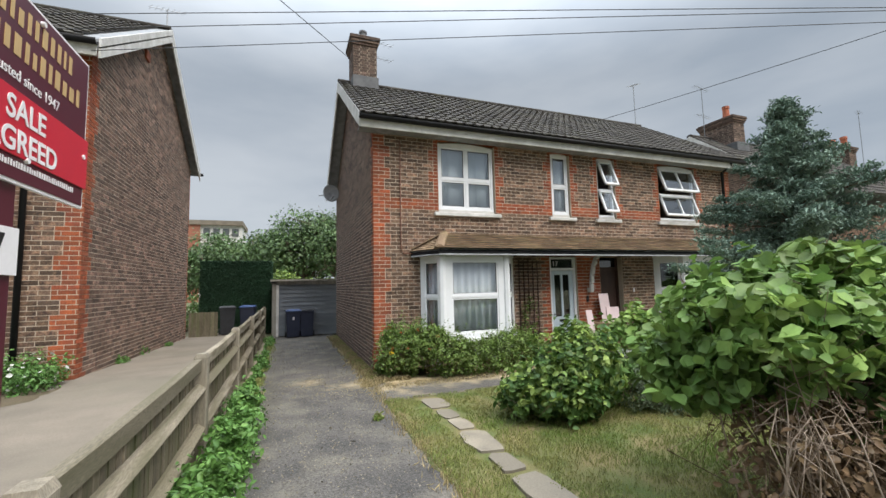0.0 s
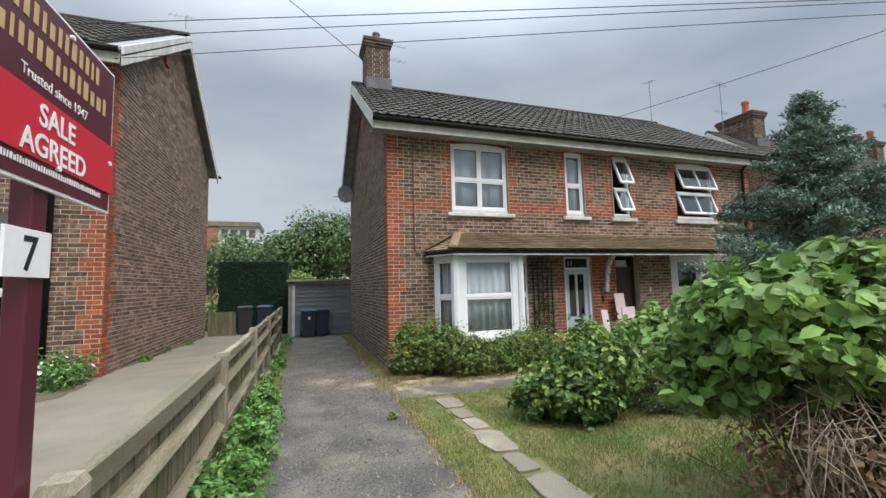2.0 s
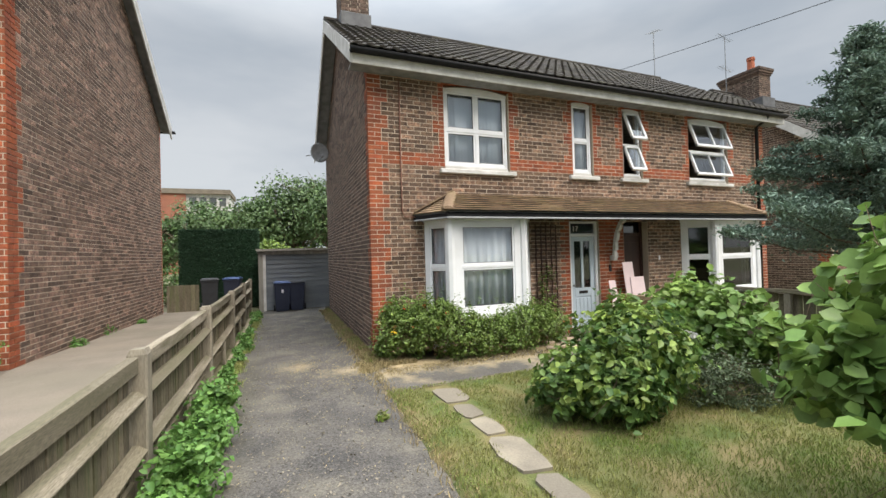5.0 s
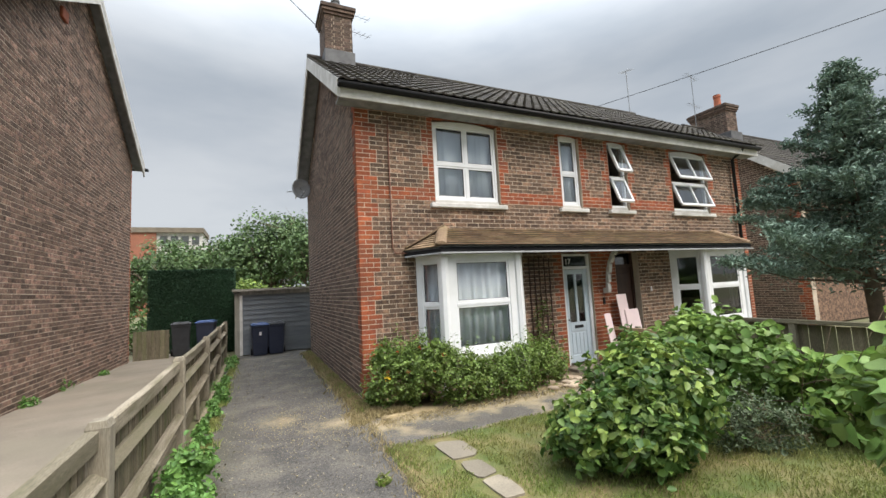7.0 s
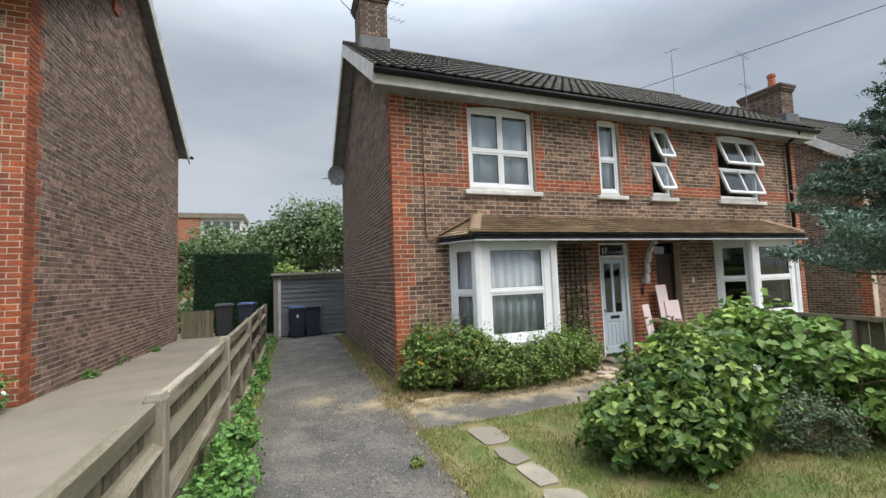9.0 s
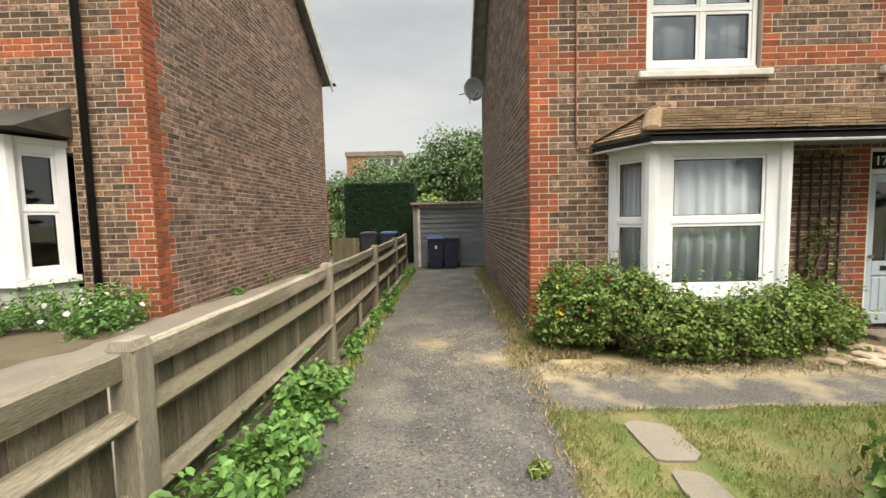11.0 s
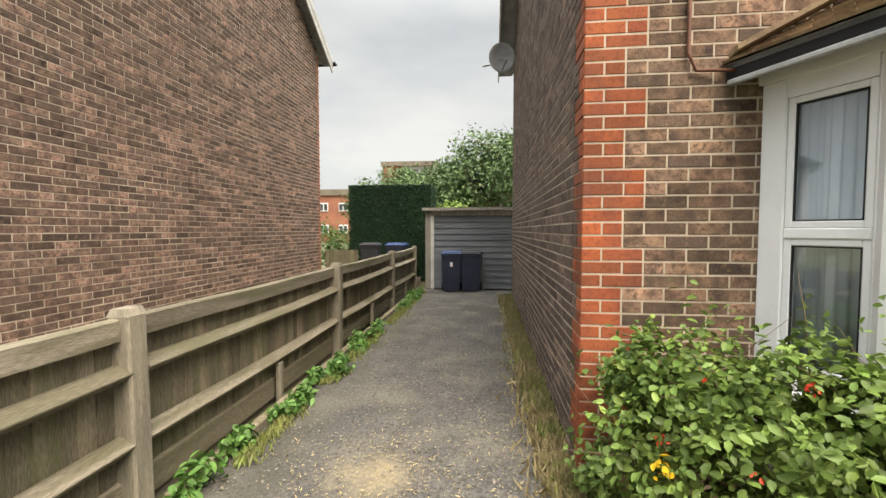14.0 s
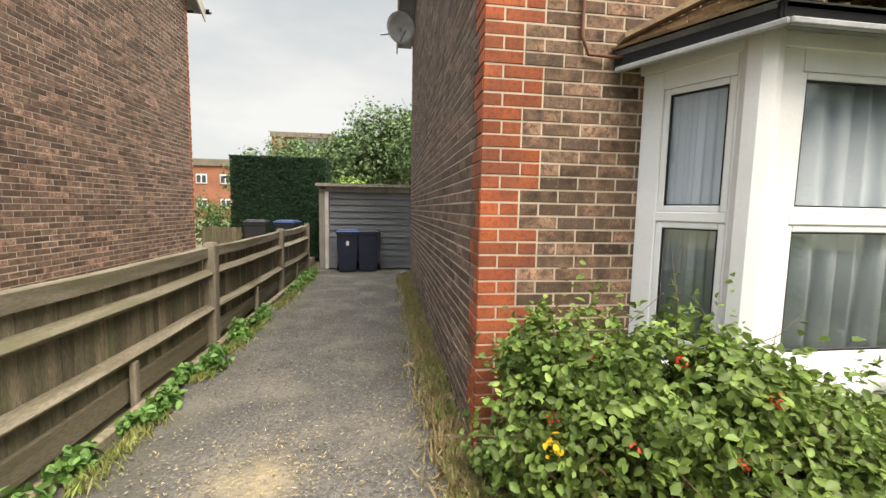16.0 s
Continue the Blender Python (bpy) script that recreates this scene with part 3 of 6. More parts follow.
def window_unit(parent, m, x0, x1, z0, z1, y, rise=0.0, cols=(), rows=(), fw=0.06, sill=True, glazing=None, tilt=None, depth=0.07, curtain=None, sill_z=None, label="white plastic window with four panes", stile=None):
    """Frame with a curved head, mullions, transoms, panes and a sill; tilt opens the rows as top-hung sashes."""
    glazing = glazing or glass
    f, fs = Mesh(), stile or fw
    f.box(x0, x0 + fs, y, y + depth, z0, z1, 0.006, m)
    f.box(x1 - fs, x1, y, y + depth, z0, z1, 0.006, m)
    f.box(x0 + fs, x1 - fs, y, y + depth, z0, z0 + fw, 0.006, m)
    n = 12 if rise else 1
    ha, hb = (x0, x1) if rise else (x0 + fs, x1 - fs)
    hy = y - 0.003 if rise else y
    arc = [(ha + (hb - ha) * k / n, hy, z1 + rise * (1 - (2 * k / n - 1) ** 2)) for k in range(n + 1)]
    f.prism([m @ Vector(p) for p in ([(hb, hy, z1 - fw), (ha, hy, z1 - fw)] + arc)], (0, 0, 0), m.to_3x3() @ Vector((0, depth, 0)))
    xs, zs = [x0 + fs, *cols, x1 - fs], [z0 + fw, *rows, z1 - fw]
    for z in rows:
        f.box(x0 + fs, x1 - fs, y + 0.004, y + depth - 0.004, z - 0.028, z + 0.028, 0.006, m)
    if not tilt:
        for x in cols:
            f.box(x - 0.025, x + 0.025, y + 0.006, y + depth - 0.006, z0 + fw, z1 - fw, 0.006, m)
    win = part("window", f, upvc, parent, label)
    for r in range(len(zs) - 1):
        za, zb = zs[r] + (0.028 if r else 0), zs[r + 1] - (0.028 if r < len(zs) - 2 else 0)
        if tilt:
            tm = m @ pose(0, y - 0.01, zb, -tilt[r], 0, 0)
            s, h = Mesh(), zb - za
            xa, xb = x0 + fw - 0.01, x1 - fw + 0.01
            s.box(xa, xa + 0.055, -0.03, 0.025, -h, 0, 0.006, tm).box(xb - 0.055, xb, -0.03, 0.025, -h, 0, 0.006, tm)
            s.box(xa, xb, -0.03, 0.025, -0.055, 0, 0.006, tm).box(xa, xb, -0.03, 0.025, -h, -h + 0.06, 0.006, tm)
            for x in cols:
                s.box(x - 0.02, x + 0.02, -0.03, 0.025, -h, 0, 0.004, tm)
            part("sash", s, upvc, win, "white top-hung sash, pushed open")
            g = Mesh().box(xa + 0.05, xb - 0.05, -0.006, 0.004, -h + 0.05, -0.05, 0, tm)
            part("pane", g, glazing, win).visible_shadow = False
            st = Mesh().tube([m @ Vector((x1 - fw, y + 0.03, za + 0.02)), tm @ Vector((xb - 0.03, 0, -h + 0.03))], 0.006, 5)
            part("stay", st, galv, win)
            continue
        for c in range(len(xs) - 1):
            xa, xb = xs[c] + (0.025 if c else 0), xs[c + 1] - (0.025 if c < len(xs) - 2 else 0)
            s = Mesh()
            b = 0.035
            for q in ((xa, xa + b, za, zb), (xb - b, xb, za, zb), (xa + b, xb - b, za, za + b), (xa + b, xb - b, zb - b, zb)):
                s.box(q[0], q[1], y + 0.012, y + depth - 0.012, q[2], q[3], 0.005, m)
            part("sash", s, upvc, win)
            gk = Mesh()
            for q in ((xa + b, xa + b + 0.008, za + b, zb - b), (xb - b - 0.008, xb - b, za + b, zb - b), (xa + b, xb - b, za + b, za + b + 0.008), (xa + b, xb - b, zb - b - 0.008, zb - b)):
                gk.box(q[0], q[1], y + 0.018, y + 0.03, q[2], q[3], 0, m)
            part("gasket", gk, black_plastic, win)
            g = Mesh().box(xa + b, xb - b, y + 0.03, y + 0.038, za + b, zb - b, 0, m)
            part("pane", g, glazing, win).visible_shadow = False
    if sill:
        sz = sill_z if sill_z is not None else z0
        s = Mesh().box(x0 - 0.13, x1 + 0.13, y - 0.13, y + 0.02, sz - 0.085, sz - 0.002, 0.012, m)
        if sz < z0:
            s.box(x0, x1, y - 0.02, y + depth, sz, z0, 0.004, m)
        part("sill", s, white_paint, win, "white painted window sill")
    return win


def curtain(m, x0, x1, z0, z1, y, seed, folds=9.0):
    c, n = Mesh(), 90
    for k in range(n + 1):
        x = x0 + (x1 - x0) * k / n
        off = 0.026 * math.sin(k / n * (x1 - x0) * folds * 6.28 * 0.7 + seed + 2.2 * noise.noise((x * 2.5, seed, 3))) + 0.035 * noise.noise((x * 6, seed, 0))
        for z in (z0, z1):
            c.v.append(tuple(m @ Vector((x + 0.01 * math.sin(k), y + off * (1.2 if z == z0 else 0.8), z))))
    c.f = [(2 * k, 2 * k + 2, 2 * k + 3, 2 * k + 1) for k in range(n)]
    ob = part("curtain", c, curtain_mat, None, "pale grey net curtain in soft folds behind the window", True)
    mod = ob.modifiers.new("thickness", "SOLIDIFY")
    mod.thickness = 0.003
    return tagged(ob, category="curtain", group="bay curtains")


def wall_with_openings(x0, x1, z0, z1, y0, y1, openings, m=None):
    """A thick wall as boxes round rectangular openings (x0, x1, z0, z1)."""
    w = Mesh()
    xs = sorted({x0, x1, *[v for o in openings for v in o[:2] if x0 < v < x1]})
    zs = sorted({z0, z1, *[v for o in openings for v in o[2:] if z0 < v < z1]})
    nz = len(zs)
    full = {(i, j): not any(o[0] < (xs[i] + xs[i + 1]) / 2 < o[1] and o[2] < (zs[j] + zs[j + 1]) / 2 < o[3] for o in openings) for i in range(len(xs) - 1) for j in range(nz - 1)}
    w.v = [(x, y, z) for y in (y0, y1) for x in xs for z in zs]
    back = len(xs) * nz
    for (i, j), on in full.items():
        if not on:
            continue
        a, b, c, d = i * nz + j, (i + 1) * nz + j, (i + 1) * nz + j + 1, i * nz + j + 1
        w.f += [(a, b, c, d), (back + d, back + c, back + b, back + a)]
        for q, r, near in ((a, b, (i, j - 1)), (b, c, (i + 1, j)), (c, d, (i, j + 1)), (d, a, (i - 1, j))):
            if not full.get(near, False):
                w.f.append((q, back + q, back + r, r))
    return w


# ---- roofs ----
def tile_mesh(name, width, length, thick, wave):
    """One roof tile, lying along -y (down the slope) with its head at the origin."""
    m, n = Mesh(), 6
    for y in (0.0, -length):
        for k in range(n + 1):
            x = width * k / n
            z = thick + (wave * max(0.0, math.sin(2 * math.pi * k / n)) if wave else 0.0)
            m.v += [(x, y, z), (x, y, z - thick)]
    r = 2 * (n + 1)
    for k in range(n):
        a = 2 * k
        m.f += [(a, a + r, a + r + 2, a + 2), (a + r, a + r + 1, a + r + 3, a + r + 2)]
    m.f += [(0, 1, r + 1, r), (2 * n, r + 2 * n, r + 2 * n + 1, 2 * n + 1)]
    me = m.mesh(name)
    fix_normals(me)
    return me


def lay_tiles(parent, m, width, slope, tw, gauge, length, thick, wave, mats, single, seed, inside=None, limit=300, name="tile", lift=0.004):
    """Courses of tiles on a slope whose top edge is the x axis of m and which falls along -y. single(x, y) picks those that are parts."""
    rng = random.Random(seed)
    me = tile_mesh(name, tw - 0.004, length, thick, wave)
    me.materials.append(mats[1])
    rest, count = Mesh(), 0
    src_v, src_f = [Vector(v.co) for v in me.vertices], [tuple(p.vertices) for p in me.polygons]
    rows = int(slope / gauge + 0.5)
    for r in range(rows):
        off = (tw / 2 if r % 2 else 0.0) if not wave else 0.0
        k = -1
        while True:
            k += 1
            x, y = k * tw - off, -r * gauge
            if x > width - tw * 0.3:
                break
            if inside and not inside(x + tw / 2, y - gauge / 2):
                continue
            q = m @ pose(x + rng.uniform(-0.002, 0.002), y + rng.uniform(-0.004, 0.004), 0.0, -math.degrees(math.atan2(thick + lift, gauge)) + rng.uniform(-0.4, 0.4), rng.uniform(-0.5, 0.5), rng.uniform(-0.3, 0.3))
            q = q @ Matrix.Translation((0, 0, 0.004))
            if count < limit and single(x, y):
                o = part(name, me, mats[1], parent)
                o.matrix_local = q
                count += 1
            else:
                rest.add([q @ v for v in src_v], src_f)
    if rest.f:
        part("tile_field", rest, mats[0], parent, kind="stuff")


def gable_roof(house, x0, x1, yf, yb, ze, zr, thick=0.1):
    """Both slopes as one solid deck. Returns the roof part and the pose of the front slope's head."""
    yr = (yf + yb) / 2
    outline = [(x0, yf, ze), (x0, yr, zr), (x0, yb, ze), (x0, yb, ze + thick), (x0, yr, zr + thick), (x0, yf, ze + thick)]
    roof = part("roof", Mesh().prism(outline, (0, 0, 0), (x1 - x0, 0, 0)), soffit_paint, house, "pitched roof with dark interlocking tiles")
    ang = math.degrees(math.atan2(zr - ze, yr - yf))
    head = pose(x0, yr, zr + thick, ang, 0, 0)
    slope = math.hypot(zr - ze, yr - yf)
    ridge = Mesh()
    n = int((x1 - x0) / 0.45)
    for k in range(n):
        a = x0 + (x1 - x0) * k / n
        pts = [(a, yr + 0.13 * math.cos(t), zr + thick + 0.01 + 0.085 * math.sin(t)) for t in np.linspace(-0.3, math.pi + 0.3, 9)]
        ridge.prism(pts, (0, 0, 0), ((x1 - x0) / n - 0.008, 0, 0))
    part("ridge_tiles", ridge, tile_joined, roof)
    return roof, head, slope


def bargeboards(house, x, xi, yf, yb, ze, zr, h=0.24, rear=True):
    """White boards along the gable verge, with soffit behind."""
    yr = (yf + yb) / 2
    for ya, yb2 in ((yf, yr), (yb, yr)):
        o = [(x, ya, ze - h * 0.75), (x, yr, zr - h * 0.75), (x, yr, zr + 0.12), (x, ya, ze + 0.12)]
        part("bargeboard", Mesh().prism(o, (0, 0, 0), (0.03, 0, 0)), white_paint, house, "weathered white bargeboard")
    o = [(x, yf, ze - 0.05), (x, yr, zr - 0.05), (x, yb, ze - 0.05), (x, yb, ze - 0.02), (x, yr, zr - 0.02), (x, yf, ze - 0.02)]
    part("verge_soffit", Mesh().prism(o, (0.03, 0, 0), (xi - x, 0, 0)), soffit_paint, house)


def gutter(house, x0, x1, y, z, mat=None):
    g, n = Mesh(), 8
    prof = [(y + 0.068 * math.cos(t), z + 0.075 * math.sin(t)) for t in np.linspace(math.pi, 2 * math.pi, n)]
    prof = prof + [(p[0] * 0.9 + y * 0.1, p[1] * 0.9 + z * 0.1) for p in reversed(prof)]
    g.prism([(x0, p[0], p[1]) for p in prof], (0, 0, 0), (x1 - x0, 0, 0))
    part("gutter", g, mat or black_plastic, house, "black plastic gutter", True)


def chimney(house, x0, x1, y0, y1, z0, z1, mats, pots=()):
    c = Mesh()
    course = 0.0762
    k, z = 0, z0
    while z < z1 - 0.3:
        off = 0.05 if k % 2 else 0.0
        for a0, a1, ax in ((x0, x1, 0), (y0, y1, 1)):
            u = a0 - off
            while u < a1:
                ua, ub = max(u, a0) + 0.004, min(u + 0.215, a1) - 0.004
                if ub - ua > 0.03:
                    if ax == 0:
                        c.box(ua, ub, y0, y0 + 0.03, z + 0.005, z + course - 0.005)
                        c.box(ua, ub, y1 - 0.03, y1, z + 0.005, z + course - 0.005)
                    else:
                        c.box(x0, x0 + 0.03, ua, ub, z + 0.005, z + course - 0.005)
                        c.box(x1 - 0.03, x1, ua, ub, z + 0.005, z + course - 0.005)
                u += 0.225
        z += course
        k += 1
    stack = part("chimney", Mesh().box(x0 + 0.008, x1 - 0.008, y0 + 0.008, y1 - 0.008, z0 - 0.6, z1), mortar, house, "brick chimney stack with oversailing courses")
    part("brickwork", c, mats, stack, kind="stuff")
    cap = Mesh()
    for i, (o, h) in enumerate(((0.03, 0.075), (0.065, 0.075), (0.09, 0.1), (0.04, 0.06))):
        zb = z1 - 0.3 + i * 0.078
        cap.box(x0 - o, x1 + o, y0 - o, y1 + o, zb, zb + h - 0.002, 0.008)
    part("crown", cap, mats, stack)
    part("flashing", Mesh().box(x0 - 0.03, x1 + 0.03, y0 - 0.12, y1 + 0.12, z0 - 0.3, z0 + 0.06, 0.01), lead, stack)
    for px, py, h, r, mat in pots:
        part("chimney_pot", Mesh().tube([(px, py, z1), (px, py, z1 + h * 0.8), (px, py, z1 + h * 0.8), (px, py, z1 + h)], [r, r * 0.85, r * 1.05, r], 14), mat, stack, "chimney pot")
    return stack


# ---- the brick semi-detached house ----
W = 10.45
house = thing("house", "two-storey brown and red brick semi-detached house with grey tiled roof", "house")
OPEN_FRONT = [(1.40, 2.76, 3.24, 4.84), (4.27, 4.81, 3.24, 4.84), (5.64, 6.20, 3.24, 4.84), (7.68, 9.05, 3.24, 4.84),
              (1.05, 2.95, 0.6, 2.33), (7.5, 9.4, 0.6, 2.33), (4.12, 4.88, 0.06, 2.3), (5.57, 6.27, 0.06, 2.3)]
ID = Matrix.Identity(4)
wall_front = part("wall_front", wall_with_openings(0.008, W - 0.008, -0.05, 5.0, 0.003, 0.24, OPEN_FRONT), mortar, house, "front wall of brown stock brick with red brick quoins and bands")
gable = [(0, 0.24, -0.05), (0, 6.7, -0.05), (0, 6.7, 4.95), (0, 3.35, 7.25), (0, 0.24, 5.1)]
wall_side = part("wall_side", Mesh().prism(gable, (0.003, 0, 0), (0.24, 0, 0)), mortar, house, "gable wall of brown brick, coloured darker as the side turned from the sun")
part("wall_far_side", Mesh().prism(gable, (W - 0.24, 0, 0), (W - 0.008, 0, 0)), mortar, house, "far gable wall")
part("wall_back", Mesh().box(0.24, W - 0.24, 6.5, 6.7, -0.05, 5.0), mortar, house, "plain back wall")
part("party_wall", Mesh().box(5.16, 5.28, 0.24, 6.5, 0, 5.0), interior, house, "plain inner wall")
part("upper_floor", Mesh().box(0.25, W - 0.25, 0.245, 6.5, 2.5, 2.75), interior, house, "inner floor")
part("lower_floor", Mesh().box(0.25, W - 0.25, 0.245, 6.5, 0.0, 0.12), interior, house, "inner floor")
part("inner_ceiling", Mesh().box(0.25, W - 0.25, 0.245, 6.5, 4.86, 4.92), interior, house, "inner ceiling")
roof, head, slope = gable_roof(house, -0.32, W + 0.3, -0.33, 7.03, 4.98, 7.36)
bargeboards(house, -0.33, 0.0, -0.33, 7.03, 4.98, 7.36)
bargeboards(house, W + 0.3, W + 0.02, -0.33, 7.03, 4.98, 7.36)
part("fascia", Mesh().box(-0.3, W + 0.28, -0.345, -0.315, 4.79, 4.99, 0.004), white_paint, house, "white painted fascia board")
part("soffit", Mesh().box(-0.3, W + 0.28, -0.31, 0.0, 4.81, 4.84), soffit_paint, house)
gutter(house, -0.33, W + 0.3, -0.405, 5.0)
dp = Mesh().tube([(W - 0.36, -0.38, 5.0), (W - 0.36, -0.3, 4.86), (W - 0.39, -0.09, 4.72), (W - 0.39, -0.07, 0.1)], 0.04, 10)
part("downpipe", dp, black_plastic, house, "black plastic downpipe", True)
cable = Mesh().tube([(0.56, -0.02, 4.72), (0.56, -0.02, 2.46), (0.6, -0.025, 2.36), (0.8, -0.04, 2.35)], 0.011, 6)
part("wall_pipe", cable, copper_pipe, house, "thin brown pipe fixed to the brickwork", True)

window_unit(house, ID, 1.42, 2.74, 3.31, 4.745, 0.06, 0.06, (2.08,), (3.98,), 0.055, glazing=upper_glass, sill_z=3.24)
window_unit(house, ID, 4.29, 4.79, 3.31, 4.78, 0.06, 0.035, (), (4.0,), 0.055, glazing=upper_glass, sill_z=3.24, label="narrow white plastic window")
window_unit(house, ID, 5.66, 6.18, 3.31, 4.78, 0.06, 0.035, (), (4.0,), 0.05, glazing=upper_glass, sill_z=3.24, tilt=(21, 21), label="narrow white window with two sashes pushed open")
window_unit(house, ID, 7.70, 9.03, 3.31, 4.745, 0.06, 0.06, (8.365,), (4.0,), 0.05, glazing=upper_glass, sill_z=3.24, tilt=(19, 19), label="white window with top-hung sashes pushed open")


def bay(house, pts, z0, z1, zt, mirror, glazing, label):
    body = Mesh()
    outline = [(*p, 0) for p in pts]
    body.prism(outline, (0, 0, 0.05), (0, 0, z0 - 0.05))
    part("bay_apron", body, white_paint, house, "white rendered apron below the bay window")
    mid_x = sum(p[0] for p in pts) / len(pts)
    proud = [(p[0] + math.copysign(0.02, p[0] - mid_x), p[1] - (0.02 if p[1] < -0.1 or p[1] > 0.3 else 0.002), 0) for p in pts]
    part("bay_head", Mesh().prism(proud, (0, 0, z1), (0, 0, z1 + 0.075)), upvc, house)
    for i, (a, b) in enumerate(zip(pts, pts[1:])):
        m = face_pose(a, b)
        ln = math.dist(a, b)
        window_unit(house, m, 0.0, ln, z0, z1, 0.0, 0, (), (zt,), 0.1, False, glazing, label=label, stile=0.2 if i == 1 else 0.12)
    for p in pts[1:-1]:
        part("corner_post", Mesh().tube([(p[0], p[1] + 0.03, z0), (p[0], p[1] + 0.03, z1 + 0.07)], 0.082, 8), upvc, house)
    sill = [(p[0] + (0.06 if p[0] > sum(q[0] for q in pts) / 4 else -0.06), p[1] - (0.06 if p[1] < -0.1 else 0), 0) for p in pts]
    part("bay_sill", Mesh().prism(sill, (0, 0, z0 - 0.075), (0, 0, z0 - 0.004)), upvc, house, "white plastic sill")


BAY_1 = [(0.96, 0.0), (1.25, -0.52), (2.68, -0.52), (3.14, 0.0)]
BAY_2 = [(W - x, y) for x, y in reversed(BAY_1)]
bay(house, BAY_1, 0.64, 2.27, 1.46, False, glass, "white plastic bay window light")
bay(house, BAY_2, 0.64, 2.27, 1.46, True, dark_glass, "white plastic bay window light")
for i, (a, b) in enumerate(zip(BAY_1, BAY_1[1:])):
    curtain(face_pose(a, b), 0.03, math.dist(a, b) - 0.03, 0.68, 2.27, 0.13, i * 1.7)
# upstairs nets added to pale the panes, standing in for reflected sky
for x0, x1, k in ((1.46, 2.7, 5.0), (4.32, 4.77, 7.0)):
    curtain(ID, x0, x1, 3.33, 4.8, 0.18, k, 4.0)

# lean-to roof over the bays and the doors
ZE, ZT, YE = 2.395, 2.76, -0.68
lean_l, lean_r = 0.77, W - 0.77
top_l, top_r = 1.5, W - 1.5
fl, fr = 1.14, W - 1.14
deck = Mesh().add([(lean_l, 0, ZE), (fl, YE, ZE), (fr, YE, ZE), (lean_r, 0, ZE), (top_l, 0, ZT), (top_r, 0, ZT), (lean_l, 0, ZE - 0.03), (fl, YE, ZE - 0.03), (fr, YE, ZE - 0.03), (lean_r, 0, ZE - 0.03)],
                  [(0, 1, 4), (1, 2, 5, 4), (2, 3, 5), (0, 6, 7, 1), (1, 7, 8, 2), (2, 8, 9, 3), (9, 8, 7, 6), (0, 4, 5, 3, 9, 6)])
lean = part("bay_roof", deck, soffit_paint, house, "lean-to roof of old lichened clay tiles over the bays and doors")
lean_ang = math.degrees(math.atan2(ZT - ZE, -YE))
lean_slope = math.hypot(ZT - ZE, YE)


def on_lean(x, y):
    t = -y / lean_slope
    return top_l + (fl - top_l) * t - 0.02 < x + fl < top_r + (fr - top_r) * t + 0.02


lay_tiles(lean, pose(fl, 0, ZT + 0.005, lean_ang, 0, 0), fr - fl, lean_slope + 0.03, 0.165, 0.1, 0.13, 0.022, 0, (clay_joined, clay_single), lambda x, y: x < 4.2, 5, lambda x, y: on_lean(x, y), lift=0.014)
for sgn, x_end, x_f, x_t in ((1, lean_l, fl, top_l), (-1, lean_r, fr, top_r)):
    a, b, c = Vector((x_end, 0, ZE)), Vector((x_f, YE, ZE)), Vector((x_t, 0, ZT))
    u = (b - a).normalized()
    nrm = u.cross(c - a).normalized()
    if nrm.z < 0:
        nrm = -nrm
    up = nrm.cross(u)
    if up.z < 0:
        up = -up
    ln, ht, cx = (b - a).length, (c - a).dot(up), (c - a).dot(u)
    hip = Mesh()
    for r in range(8):
        h0, h1 = r * ht / 8, (r + 1.25) * ht / 8
        ua, ub = cx * h0 / ht, ln + (cx - ln) * h0 / ht
        k = ua
        while k < ub - 0.02:
            e = min(k + 0.16, ub)
            base = [a + u * k + up * (h0 - 0.03) + nrm * 0.03, a + u * e + up * (h0 - 0.03) + nrm * 0.03, a + u * e + up * min(h1, ht) + nrm * 0.008, a + u * k + up * min(h1, ht) + nrm * 0.008]
            hip.add(base + [p - nrm * 0.014 for p in base], [(0, 1, 2, 3), (7, 6, 5, 4), (0, 4, 5, 1), (1, 5, 6, 2), (2, 6, 7, 3), (3, 7, 4, 0)])
            k = e + 0.004
    part("hip_tiles", hip, clay_joined, lean, kind="stuff")
    d = (c - b).normalized()
    s = d.cross(Vector((0, 0, 1))).normalized()
    hp = Mesh()
    for k in range(3):
        p0, p1 = b + (c - b) * (k / 3), b + (c - b) * ((k + 0.98) / 3)
        o = [p0 + s * 0.1 * math.cos(t) + Vector((0, 0, 0.02 + 0.07 * math.sin(t))) for t in np.linspace(0, math.pi, 7)]
        hp.prism(o, (0, 0, 0), p1 - p0)
    part("hip_ridge", hp, clay_single, lean, "weathered hip tile")
    vt = Mesh()
    vo = [a + Vector((0, -0.02, 0.02)), c + Vector((0, -0.02, 0.04)), c + Vector((0, -0.1, 0.06)), a + Vector((0, -0.1, 0.04))]
    vt.prism(vo, (0, 0, 0), (0, 0, 0.03))
    part("mortar_fillet", vt, clay_single, lean)
eav = Mesh()
for a, b in (((lean_l, 0), (fl, YE)), ((fl, YE), (fr, YE)), ((fr, YE), (lean_r, 0))):
    m = face_pose(a, b)
    eav.box(-0.01, math.dist(a, b) + 0.01, 0.0, 0.022, ZE - 0.1, ZE - 0.005, 0.003, m)
part("eaves_board", eav, black_plastic, lean, "black painted eaves board")
gut = Mesh()
